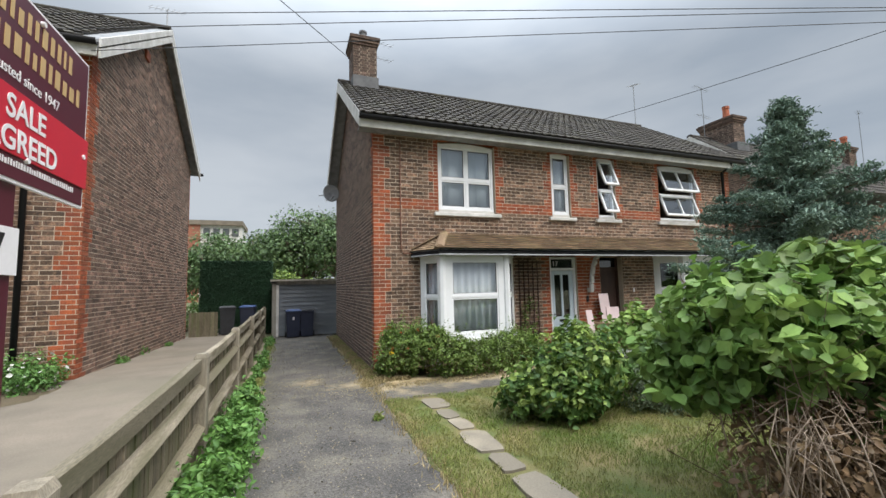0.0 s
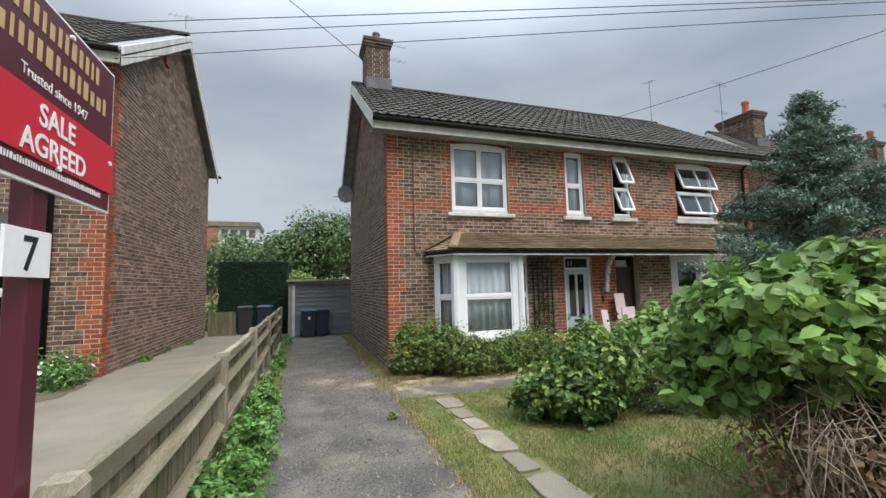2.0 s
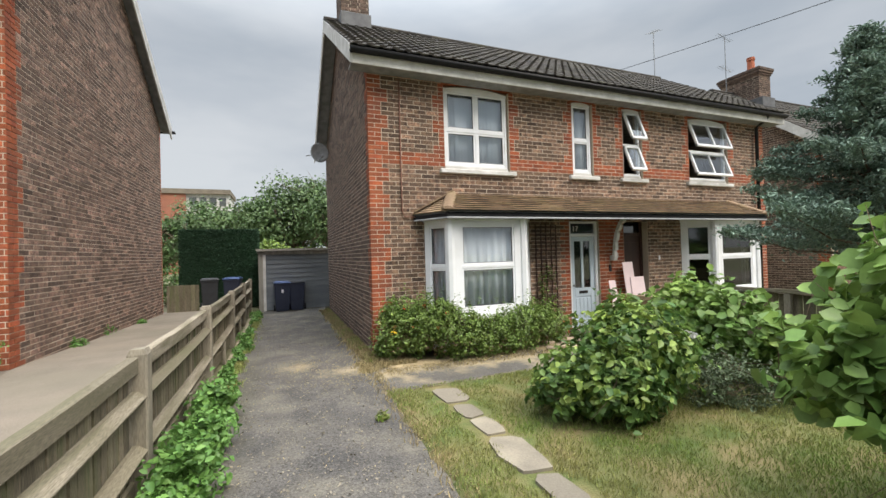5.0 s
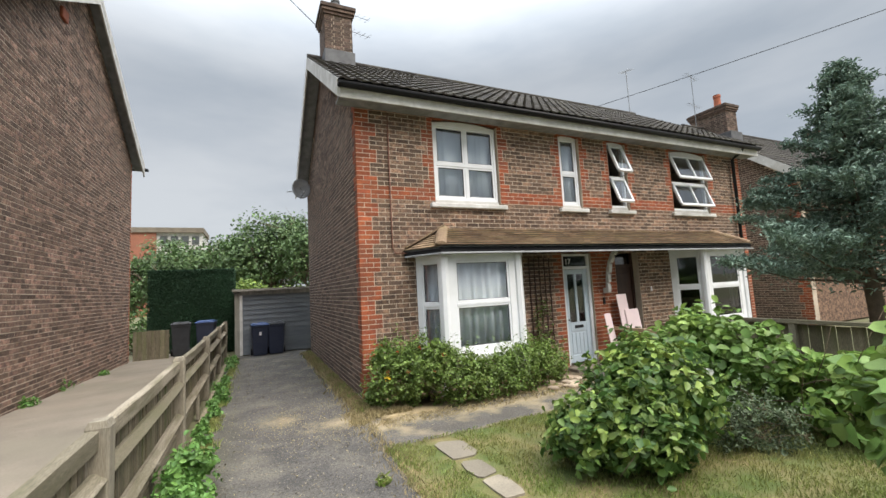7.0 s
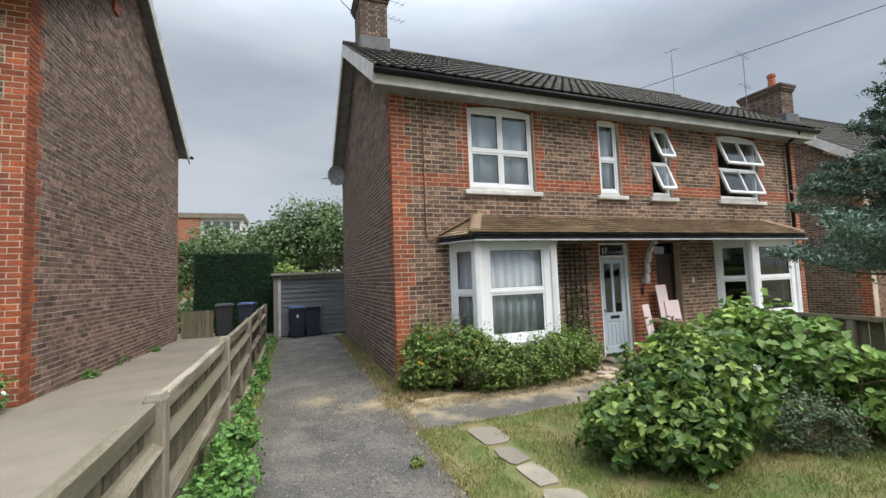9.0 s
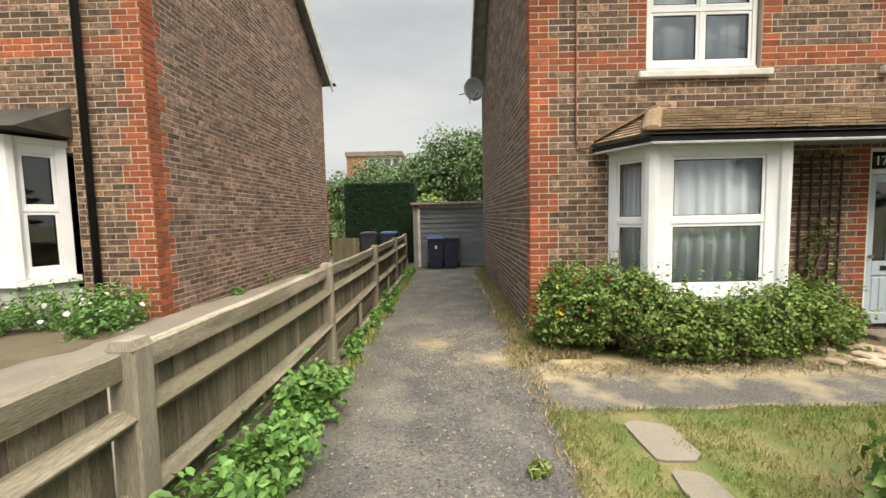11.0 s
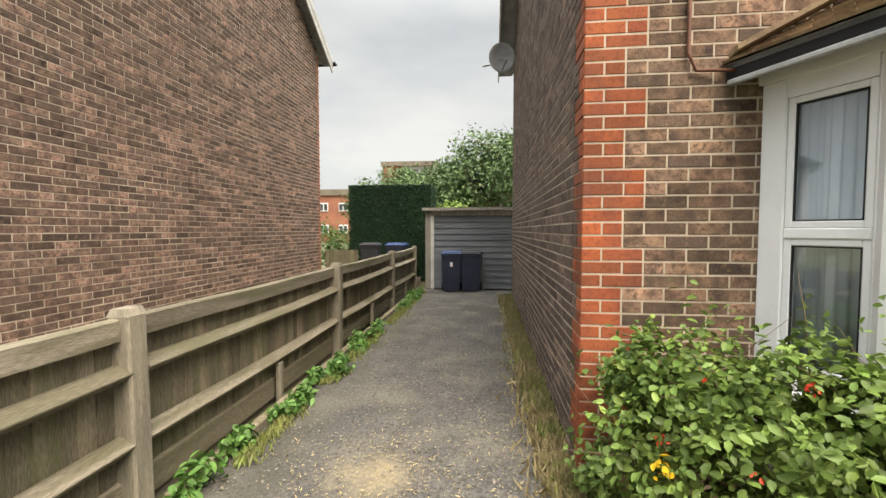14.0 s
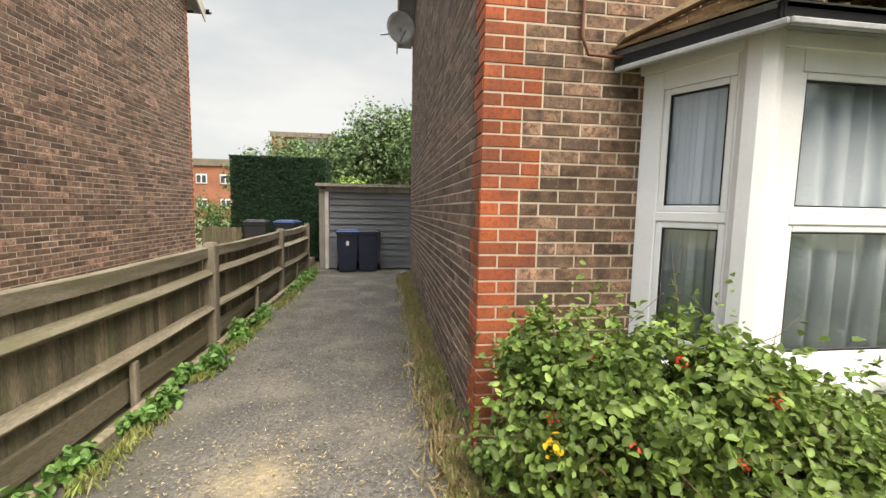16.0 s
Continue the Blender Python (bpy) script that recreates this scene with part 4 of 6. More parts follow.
for a, b in (((lean_l + 0.02, -0.02), (fl, YE - 0.03)), ((fl, YE - 0.03), (fr, YE - 0.03)), ((fr, YE - 0.03), (lean_r - 0.02, -0.02))):
    m = face_pose(a, b)
    gut.box(-0.01, math.dist(a, b) + 0.01, -0.03, 0.0, ZE - 0.125, ZE - 0.095, 0.006, m)
part("eaves_trim", gut, dish_mat, lean, "grey trim below the eaves")
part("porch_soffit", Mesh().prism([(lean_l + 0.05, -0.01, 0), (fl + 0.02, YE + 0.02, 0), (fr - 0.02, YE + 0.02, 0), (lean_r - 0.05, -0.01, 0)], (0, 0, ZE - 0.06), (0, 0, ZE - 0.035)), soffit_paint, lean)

# front doors
fd = Mesh()
fd.box(4.12, 4.19, 0.05, 0.13, 0.06, 2.3, 0.006).box(4.81, 4.88, 0.05, 0.13, 0.06, 2.3, 0.006).box(4.19, 4.81, 0.05, 0.13, 1.98, 2.04, 0.006).box(4.19, 4.81, 0.05, 0.13, 2.25, 2.3, 0.006)
door_frame = part("door_frame", fd, upvc, house, "white door frame with a light above")
part("pane", Mesh().box(4.19, 4.81, 0.085, 0.093, 2.04, 2.25), dark_glass, door_frame, "overdoor pane with the house number")
DX0, DX1, DZ0, DZ1 = 4.195, 4.805, 0.1, 1.975
dm = pose(DX0 + 0.61, 0.09, 0, 0, 0, 0) @ pose(-0.61, 0, 0)
dl = Mesh()
pw = 0.61
for q in ((0, 0.1, 0, 1.875), (0.51, 0.61, 0, 1.875), (0.275, 0.335, 0.78, 1.78), (0.1, 0.51, 1.78, 1.875), (0.1, 0.51, 0.62, 0.8), (0.1, 0.51, 0, 0.14)):
    dl.box(q[0], q[1], 0, 0.045, DZ0 + q[2], DZ0 + q[3], 0.004, dm)
dl.box(0.1, 0.51, 0.015, 0.035, DZ0 + 0.14, DZ0 + 0.62, 0, dm)
for i in range(4):
    dl.box(0.115 + i * 0.1, 0.195 + i * 0.1, 0.006, 0.02, DZ0 + 0.17, DZ0 + 0.59, 0.008, dm)
door = part("front_door", dl, door_paint, house, "pale blue-grey panelled front door with two tall panes")
for xa in (0.1, 0.335):
    part("pane", Mesh().box(xa, xa + 0.175, 0.018, 0.026, DZ0 + 0.8, DZ0 + 1.78, 0, dm), dark_glass, door)
part("letter_plate", Mesh().box(0.2, 0.42, -0.012, 0.006, DZ0 + 0.68, DZ0 + 0.74, 0.004, dm), sign_black, door, "black letter plate")
part("door_knob", Mesh().tube([dm @ Vector((0.05, 0.0, DZ0 + 0.86)), dm @ Vector((0.05, -0.02, DZ0 + 0.86)), dm @ Vector((0.05, -0.03, DZ0 + 0.86)), dm @ Vector((0.05, -0.055, DZ0 + 0.86))], [0.012, 0.012, 0.026, 0.02], 10), galv, door, "small metal door knob")
part("door_step", Mesh().box(4.04, 4.96, -0.3, 0.13, -0.05, 0.06, 0.015), concrete, house, "worn concrete doorstep")
nb_door = part("neighbour_door", Mesh().box(5.61, 6.23, 0.18, 0.225, 0.1, 1.99, 0.006).box(5.57, 5.63, 0.15, 0.23, 0.06, 2.3, 0.004).box(6.21, 6.27, 0.15, 0.23, 0.06, 2.3, 0.004).box(5.63, 6.21, 0.15, 0.23, 1.99, 2.05, 0.004).box(5.67, 6.17, 0.165, 0.18, 0.24, 0.79, 0.008).box(5.67, 6.17, 0.165, 0.18, 0.94, 1.84, 0.008), brown_door, house, "dark brown timber front door in a recess")
part("pane", Mesh().box(5.63, 6.21, 0.2, 0.207, 2.05, 2.3), dark_glass, nb_door)
part("door_step", Mesh().box(5.47, 6.37, -0.3, 0.13, -0.05, 0.06, 0.015), concrete, house, "worn concrete doorstep")
num = bpy.data.curves.new("house_number", "FONT")
num.body, num.size, num.extrude, num.align_x = "17", 0.16, 0.004, "CENTER"
num_ob = new("house_number", num)
num_ob.matrix_world = pose(4.32, 0.072, 2.085, 90, 0, 0)
num.materials.append(sign_white)
tagged(num_ob, "white house number 17 on the overdoor pane", "house number")
part("doorbell", Mesh().box(5.12, 5.18, -0.03, 0.0, 1.22, 1.36, 0.008), sign_black, house, "black doorbell box")
part("switch_plate", Mesh().box(6.58, 6.62, -0.02, 0.0, 1.42, 1.52, 0.004), sign_white, house, "small white bell push")
br = Mesh()
curve = [(-0.07, 1.52), (-0.09, 1.7), (-0.12, 1.9), (-0.18, 2.1), (-0.27, 2.25), (-0.36, 2.34)]
for (ya, za), (yb, zb) in zip(curve, curve[1:]):
    br.add([(x, y, z) for x in (5.16, 5.24) for y, z in ((ya, za), (ya - 0.075, za - 0.03), (yb - 0.05, zb - 0.07), (yb, zb))], [(0, 1, 2, 3), (4, 5, 6, 7), (0, 4, 5, 1), (1, 5, 6, 2), (2, 6, 7, 3), (3, 7, 4, 0)])
br.box(5.15, 5.25, -0.13, 0.0, 1.45, 1.56, 0.01)
part("porch_bracket", br, white_paint, house, "curved white timber bracket under the porch roof")

lay_tiles(roof, head, W + 0.62, slope + 0.05, 0.21, 0.32, 0.38, 0.022, 0.02, (tile_joined, tile_single), lambda x, y: x < 8.0, 7)
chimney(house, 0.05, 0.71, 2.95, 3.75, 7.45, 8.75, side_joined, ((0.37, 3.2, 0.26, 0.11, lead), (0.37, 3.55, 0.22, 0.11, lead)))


# ---- house across the fence ----
NX, NF, NB, NE, NR = -4.62, -0.06, 7.25, 5.62, 8.2
nhouse = thing("house", "brown brick house with red brick corners, beyond the fence", "house")
n_gable = [(NX, NF + 0.24, 0), (NX, NB, 0), (NX, NB, NE), (NX, (NF + NB) / 2, NR - 0.05), (NX, NF + 0.24, NE + 0.15)]
n_side = part("wall_side", Mesh().prism(n_gable, (-0.003, 0, 0), (-0.24, 0, 0)), mortar, nhouse, "gable wall of brown stock brick with a red corner")
N_OPEN = [(-7.02, -5.57, 0.72, 2.45)]
n_front = part("wall_front", wall_with_openings(-11, NX - 0.008, 0.0, NE + 0.05, NF + 0.003, NF + 0.24, N_OPEN), mortar, nhouse, "front wall of stock brick with red quoins")
part("wall_back", Mesh().box(-11, NX - 0.25, NB - 0.24, NB - 0.01, 0, NE), mortar, nhouse, "plain back wall")
part("wall_far_side", Mesh().box(-11.2, -11, NF, NB, 0, NE), mortar, nhouse, "plain far wall")
part("inner_floor", Mesh().box(-10.9, NX - 0.3, NF + 0.25, NB - 0.3, 2.7, 2.85), interior, nhouse, "inner floor")
n_roof, n_head, n_slope = gable_roof(nhouse, -11.3, NX + 0.2, NF - 0.33, NB + 0.33, NE - 0.02, NR)
bargeboards(nhouse, NX + 0.2, NX, NF - 0.33, NB + 0.33, NE - 0.02, NR, 0.28)
part("fascia", Mesh().box(-11.2, NX + 0.18, NF - 0.345, NF - 0.315, NE - 0.2, NE - 0.0, 0.004), white_paint, nhouse, "white fascia board")
gutter(nhouse, -11.2, NX + 0.2, NF - 0.4, NE + 0.03)
gutter(nhouse, -11.2, NX + 0.3, NB + 0.4, NE + 0.03)
part("downpipe", Mesh().tube([(-5.34, NF - 0.36, NE), (-5.34, NF - 0.28, NE - 0.15), (-5.34, NF - 0.07, NE - 0.32), (-5.34, NF - 0.06, 0.3)], 0.042, 10), black_plastic, nhouse, "black downpipe", True)
part("vent", Mesh().box(NX, NX + 0.05, 2.4, 2.65, 6.9, 7.1, 0.01), terracotta, nhouse, "small vent box on the gable")
lay_tiles(n_roof, n_head @ pose(2.4, 0, 0), 4.1, n_slope + 0.05, 0.21, 0.32, 0.38, 0.022, 0.02, (tile_joined, tile_single), lambda x, y: True, 8)
NBAY = [(-7.3, NF), (-6.95, NF - 0.5), (-5.9, NF - 0.5), (-5.65, NF)]
bay(nhouse, NBAY, 0.95, 2.5, 1.75, False, dark_glass, "white plastic bay window light")
part("bay_roof", Mesh().prism([(-7.4, NF, 2.62), (-7.4, NF - 0.7, 2.62), (-7.4, NF, 2.98)], (0, 0, 0), (1.85, 0, 0)), tile_joined, nhouse, "small lean-to bay roof")
nc = chimney(nhouse, -8.6, -7.7, 3.2, 4.0, 8.2, 9.3, side_joined)

# ---- house beyond the conifer ----
h3 = thing("house", "brown brick house seen past the conifer, with white verge", "house")
h3_side = part("wall_side", Mesh().prism([(14.0, 0.3, 0), (14.0, 6.9, 0), (14.0, 6.9, 4.55), (14.0, 3.6, 7.35), (14.0, 0.3, 4.65)], (0.006, 0, 0), (0.24, 0, 0)), mortar, h3, "brown brick gable wall")
part("wall_front", Mesh().box(14.24, 22, 0.3, 0.54, 0, 4.3), stock_single, h3, "brown brick front wall")
part("wall_back", Mesh().box(14.24, 22, 6.7, 6.9, 0, 4.3), stock_single, h3, "plain back wall")
part("wall_far_side", Mesh().box(22, 22.2, 0.3, 6.9, 0, 4.3), stock_single, h3, "plain far wall")
r3, head3, slope3 = gable_roof(h3, 13.7, 22.4, -0.05, 7.25, 4.55, 7.4)
bargeboards(h3, 13.68, 14.0, -0.05, 7.25, 4.55, 7.4, 0.26)
lay_tiles(r3, head3, 8.7, slope3 + 0.05, 0.21, 0.32, 0.38, 0.022, 0.02, (tile_joined, tile_single), lambda x, y: False, 9)
chimney(h3, 14.85, 15.5, 2.6, 4.0, 7.0, 8.2, side_joined, ((15.1, 3.0, 0.5, 0.13, terracotta),))
h4 = thing("house", "far brick house with two terracotta chimney pots", "house")
part("wall", Mesh().box(25, 34, 1, 7.5, 0, 4.6), stock_single, h4, "brown brick walls")
r4, head4, slope4 = gable_roof(h4, 24.7, 34.3, 0.6, 7.9, 4.55, 7.2)
lay_tiles(r4, head4, 9.6, slope4, 0.21, 0.32, 0.38, 0.022, 0.02, (tile_joined, tile_single), lambda x, y: False, 10)
chimney(h4, 25.1, 25.7, 3.7, 4.8, 7.0, 8.3, side_joined, ((25.4, 4.0, 0.6, 0.15, terracotta), (25.4, 4.5, 0.6, 0.15, terracotta)))


# ---- fence beside the drive ----
fence = thing("fence", "weathered timber fence of vertical boards, rails and posts beside the drive", "fence")
FX = -2.38
POSTS = [-6.3, -3.43, -0.58, 2.28, 5.15, 7.55]
post_m = Mesh()
post_m.box(-0.06, 0.06, -0.06, 0.06, -0.05, 1.06, 0.012)
post_m.add([(-0.06, -0.06, 1.045), (0.06, -0.06, 1.045), (0.06, 0.06, 1.045), (-0.06, 0.06, 1.045), (-0.042, -0.05, 1.085), (0.042, -0.05, 1.085), (0.042, 0.05, 1.085), (-0.042, 0.05, 1.085)], [(4, 5, 6, 7), (0, 1, 5, 4), (1, 2, 6, 5), (2, 3, 7, 6), (3, 0, 4, 7)])
post_me = post_m.mesh("post")
fix_normals(post_me)
for i, y in enumerate(POSTS):
    p = part("post", post_me, post_wood, fence)
    p.matrix_local = pose(FX + 0.02, y, 0, random.uniform(-1, 1), random.uniform(-1, 1), random.uniform(-4, 4))
board_me = Mesh().add([(-0.006, -0.0475, 0), (0.008, -0.0475, 0), (0.004, 0.0575, 0), (-0.006, 0.0575, 0), (-0.006, -0.0475, 0.72), (0.008, -0.0475, 0.72), (0.004, 0.0575, 0.72), (-0.006, 0.0575, 0.72)], [(3, 2, 1, 0), (4, 5, 6, 7), (0, 1, 5, 4), (1, 2, 6, 5), (2, 3, 7, 6), (3, 0, 4, 7)]).mesh("board")
for ya, yb in zip(POSTS, POSTS[1:]):
    for name, xo, z, h, w in (("top_rail", 0.0, 0.93, 0.11, 0.06), ("arris_rail", 0.02, 0.73, 0.075, 0.075), ("lower_rail", 0.02, 0.36, 0.075, 0.075), ("gravel_board", 0.0, 0.03, 0.17, 0.03)):
        r = Mesh()
        n = 14
        for k in range(n + 1):
            y = ya + 0.05 + (yb - ya - 0.1) * k / n
            dz = 0.006 * noise.noise((y * 1.5, z * 9, 1)) - (0.012 * math.sin(math.pi * k / n) if "rail" in name else 0)
            prof = [(-0.03, 0), (w * 0.5, 0), (w * 0.5 + 0.02, h * 0.35), (w * 0.5 + 0.02, h * 0.45), (0.0, h), (-0.03, h)] if "rail" in name and name != "top_rail" else [(-0.03, 0), (w - 0.03, 0), (w - 0.03, h * 0.93), (w - 0.045, h), (-0.03, h)]
            r.v += [(FX + xo + px, y, z + pz + dz) for px, pz in prof]
        q = len(prof)
        for k in range(n):
            r.f += [(k * q + i, k * q + (i + 1) % q, (k + 1) * q + (i + 1) % q, (k + 1) * q + i) for i in range(q)]
        r.f += [tuple(range(q)), tuple(n * q + i for i in range(q))]
        part(name, r, fence_wood, fence)
    k, y = 0, ya + 0.08
    while y < yb - 0.05:
        b = part("board", board_me, board_wood, fence)
        b.matrix_local = pose(FX - 0.028 + random.uniform(-0.003, 0.003), y, 0.2, 0, random.uniform(-0.4, 0.4), random.uniform(-2, 2))
        y += 0.095
    mid = (ya + yb) / 2
    part("stump", Mesh().box(FX + 0.03, FX + 0.075, mid - 0.03, mid + 0.03, -0.03, 0.34, 0.008), post_wood, fence)


part("base_sleeper", Mesh().box(FX + 0.1, FX + 0.17, -0.5, 7.1, -0.02, 0.06, 0.012), board_wood, fence, "old timber edging lying at the fence foot")


# ---- garage and bins ----
garage = thing("garage", "small grey-painted timber garage with a boarded door", "garage")
GY = 7.75
part("wall", Mesh().box(-2.1, -1.96, GY, GY + 4.5, 0, 1.9, 0.006).box(0.32, 0.5, GY, GY + 4.5, 0, 1.9, 0.006).box(-2.1, 0.5, GY + 4.5, GY + 4.6, 0, 1.9), garage_trim, garage, "pale timber side walls")
part("roof", Mesh().add([(-2.16, GY - 0.14, 1.96), (0.6, GY - 0.14, 1.97), (0.6, GY + 4.7, 1.7), (-2.16, GY + 4.7, 1.7), (-2.16, GY - 0.14, 2.03), (0.6, GY - 0.14, 2.04), (0.6, GY + 4.7, 1.77), (-2.16, GY + 4.7, 1.77)], [(3, 2, 1, 0), (4, 5, 6, 7), (0, 1, 5, 4), (1, 2, 6, 5), (2, 3, 7, 6), (3, 0, 4, 7)]), garage_trim, garage, "flat felted roof with a pale front edge")
part("lintel", Mesh().box(-1.96, 0.32, GY - 0.03, GY + 0.06, 1.84, 1.96, 0.005), garage_trim, garage, "pale timber lintel")
part("jamb", Mesh().box(-1.96, -1.88, GY - 0.02, GY + 0.06, 0, 1.94, 0.005), white_paint, garage)
gdoor = part("door", Mesh().box(-1.88, 0.32, GY + 0.045, GY + 0.07, 0.01, 1.84), garage_paint, garage, "grey horizontally boarded garage door")
for k in range(12):
    z = 0.02 + k * 0.1515
    part("board", Mesh().add([(-1.875, GY + 0.02, z), (0.32, GY + 0.02, z), (0.32, GY + 0.046, z + 0.1515), (-1.875, GY + 0.046, z + 0.1515), (-1.875, GY + 0.05, z), (0.32, GY + 0.05, z), (0.32, GY + 0.05, z + 0.1515), (-1.875, GY + 0.05, z + 0.1515)], [(0, 1, 2, 3), (0, 4, 5, 1), (2, 6, 7, 3), (0, 3, 7, 4), (1, 5, 6, 2)]), garage_paint, gdoor)


def wheelie_bin(label, at, turn, body_mat, lid_mat, digit=False, group="wheelie bins"):
    b = thing("wheelie_bin", label, "bin", group)
    m = Mesh()
    lv = [(0.0, 0.19, 0.2), (0.06, 0.2, 0.21), (0.5, 0.222, 0.25), (0.82, 0.235, 0.275), (0.83, 0.25, 0.29), (0.88, 0.25, 0.29)]
    ring = []
    for z, hx, hy in lv:
        ring.append(len(m.v))
        for cx, cy in ((1, -1), (1, 1), (-1, 1), (-1, -1)):
            for a in (0, 30, 60, 90):
                t = radians(a + {(1, -1): -90, (1, 1): 0, (-1, 1): 90, (-1, -1): 180}[cx, cy])
                m.v.append((cx * (hx - 0.03) + 0.03 * math.cos(t), cy * (hy - 0.03) + 0.03 * math.sin(t), z + 0.03))
    for a, c in zip(ring, ring[1:]):
        m.f += [(a + k, a + (k + 1) % 16, c + (k + 1) % 16, c + k) for k in range(16)]
    m.f += [tuple(range(ring[0] + 15, ring[0] - 1, -1)), tuple(range(ring[-1], ring[-1] + 16))]
    part("body", m, body_mat, b)
    lid = Mesh().box(-0.255, 0.255, -0.31, 0.29, 0.91, 0.945, 0.012).box(-0.22, 0.22, -0.26, 0.22, 0.94, 0.975, 0.02)
    part("lid", lid, lid_mat, b, "slightly domed lid")
    part("handle", Mesh().tube([(-0.2, 0.3, 0.9), (-0.2, 0.35, 0.9), (0.2, 0.35, 0.9), (0.2, 0.3, 0.9)], 0.016, 8), body_mat, b)
    for sx in (-1, 1):
        part("wheel", Mesh().tube([(sx * 0.2, 0.2, 0.1), (sx * 0.25, 0.2, 0.1)], 0.1, 16), sign_black, b)
    if digit:
        part("number_sticker", Mesh().box(-0.03, 0.03, -0.275, -0.24, 0.62, 0.72), sign_white, b, "small white number sticker")
    b.matrix_world = pose(*at, 0, 0, turn)
    return b


wheelie_bin("navy wheelie bin with a blue lid in front of the garage", (-1.4, 7.4, 0.0), 3, bin_navy, lid_blue, True)
wheelie_bin("dark navy wheelie bin with black lid before the garage", (-0.93, 7.44, 0.0), -4, bin_navy, bin_black)
wheelie_bin("black wheelie bin behind the fence", (-3.5, 7.75, 0.18), 8, bin_black, bin_black)
wheelie_bin("dark wheelie bin with a blue lid behind the fence", (-2.88, 8.05, 0.17), -5, bin_navy, lid_blue)
gate = thing("side_gate", "low weathered close-boarded gate beside the brick house", "gate")
for k in range(8):
    part("board", Mesh().box(-4.58 + k * 0.105, -4.48 + k * 0.105, 7.44, 7.46, 0.18, 0.98 + random.uniform(-0.01, 0.01), 0.003), board_wood, gate)
part("rail", Mesh().box(-4.58, -3.74, 7.46, 7.5, 0.35, 0.42), fence_wood, gate)
part("rail", Mesh().box(-4.58, -3.74, 7.46, 7.5, 0.78, 0.85), fence_wood, gate)

# ---- fence between the two front gardens ----
div = thing("garden_fence", "low grey weathered boarded fence between the two front gardens", "fence")
DIVX = 5.2
for y in (-0.75, -1.5, -3.3, -5.1, -6.9):
    part("post", Mesh().box(DIVX - 0.04, DIVX + 0.04, y - 0.04, y + 0.04, -0.05, 1.04 if y < -1 else 0.8, 0.008), post_wood, div)
part("top_rail", Mesh().box(DIVX - 0.05, DIVX + 0.05, -6.9, -1.46, 1.0, 1.05, 0.006), fence_wood, div)
for k in range(36):
    y = -1.6 - k * 0.148
    part("board", Mesh().box(DIVX + 0.04, DIVX + 0.055, y - 0.07, y + 0.07, 0.05, 0.98 + random.uniform(-0.01, 0.01), 0.003), board_wood, div)
rails = thing("timber_rails", "two new sawn timber rails with a chipboard sheet fixed behind", "barrier")
part("rail", Mesh().box(DIVX - 0.09, DIVX - 0.045, -1.52, -0.15, 0.7, 0.77, 0.004), new_timber, rails)
part("rail", Mesh().box(DIVX - 0.09, DIVX - 0.045, -1.52, -0.15, 0.22, 0.29, 0.004), new_timber, rails)
part("panel", Mesh().box(DIVX - 0.04, DIVX - 0.022, -1.45, -0.4, 0.2, 0.69, 0.002), chipboard, rails, "tan chipboard sheet")
for x, y, w, h, tilt_a, turn in ((5.52, -0.32, 0.3, 1.42, 8, 4), (5.68, -0.37, 0.36, 1.1, 9, -3), (5.0, -0.4, 0.2, 1.06, 10, 8)):
    sheet_ob = part("plasterboard_sheet", Mesh().box(-w / 2, w / 2, -0.0125, 0, 0, h, 0.002), pink_board, None, "pink plasterboard sheet leaning against the brickwork")
    tagged(sheet_ob, category="plasterboard", group="leaning boards")
    sheet_ob.matrix_world = pose(x, y, 0.0, -tilt_a, 0, turn)
trellis = thing("trellis", "dark wooden trellis with a climbing stem on the brickwork", "trellis")
for k in range(5):
    part("slat", Mesh().box(3.27 + k * 0.12, 3.29 + k * 0.12, -0.03, -0.012, 0.35, 2.22, 0.003), brown_door, trellis)
for k in range(12):
    part("slat", Mesh().box(3.25, 3.79, -0.046, -0.031, 0.45 + k * 0.155, 0.47 + k * 0.155, 0.003), brown_door, trellis)
part("climbing_stem", Mesh().tube([(3.45, -0.1, 0.0), (3.4, -0.07, 0.6), (3.53, -0.07, 1.1), (3.48, -0.07, 1.7)], [0.014, 0.012, 0.009, 0.005], 6), dry_stem, trellis)
foliage("foliage", [(3.47, -0.1, 0.9, 0.22, 0.06, 0.6)], 260, 0.05, bramble_leaf, trellis, 71)

# ---- dish, aerials, cables ----
dish = thing("satellite_dish", "grey satellite dish on a bracket at the gable wall", "satellite dish")
dz, n = Mesh(), 24
for r in range(5):
    for k in range(n):
        t, q = 2 * math.pi * k / n, 0.27 * r / 4
        dz.v.append((q * math.cos(t), 0.09 * (r / 4) ** 2, q * math.sin(t) * 1.08))
for r in range(4):
    dz.f += [(r * n + k, r * n + (k + 1) % n, (r + 1) * n + (k + 1) % n, (r + 1) * n + k) for k in range(n)]
plate = part("dish_plate", dz, dish_mat, dish, "", True)
plate.modifiers.new("thickness", "SOLIDIFY").thickness = 0.006
part("arm", Mesh().tube([(0, 0.0, -0.26), (0, 0.3, -0.16)], 0.012, 6), galv, dish)
part("receiver", Mesh().tube([(0, 0.28, -0.17), (0, 0.36, -0.12)], [0.03, 0.022], 8), dish_mat, dish)
part("bracket", Mesh().tube([(0, -0.02, 0), (0.0, -0.12, -0.02), (0.3, -0.25, -0.05)], 0.018, 6), galv, dish)
dish.matrix_world = pose(-0.3, 5.8, 4.81, 0, 0, 195)


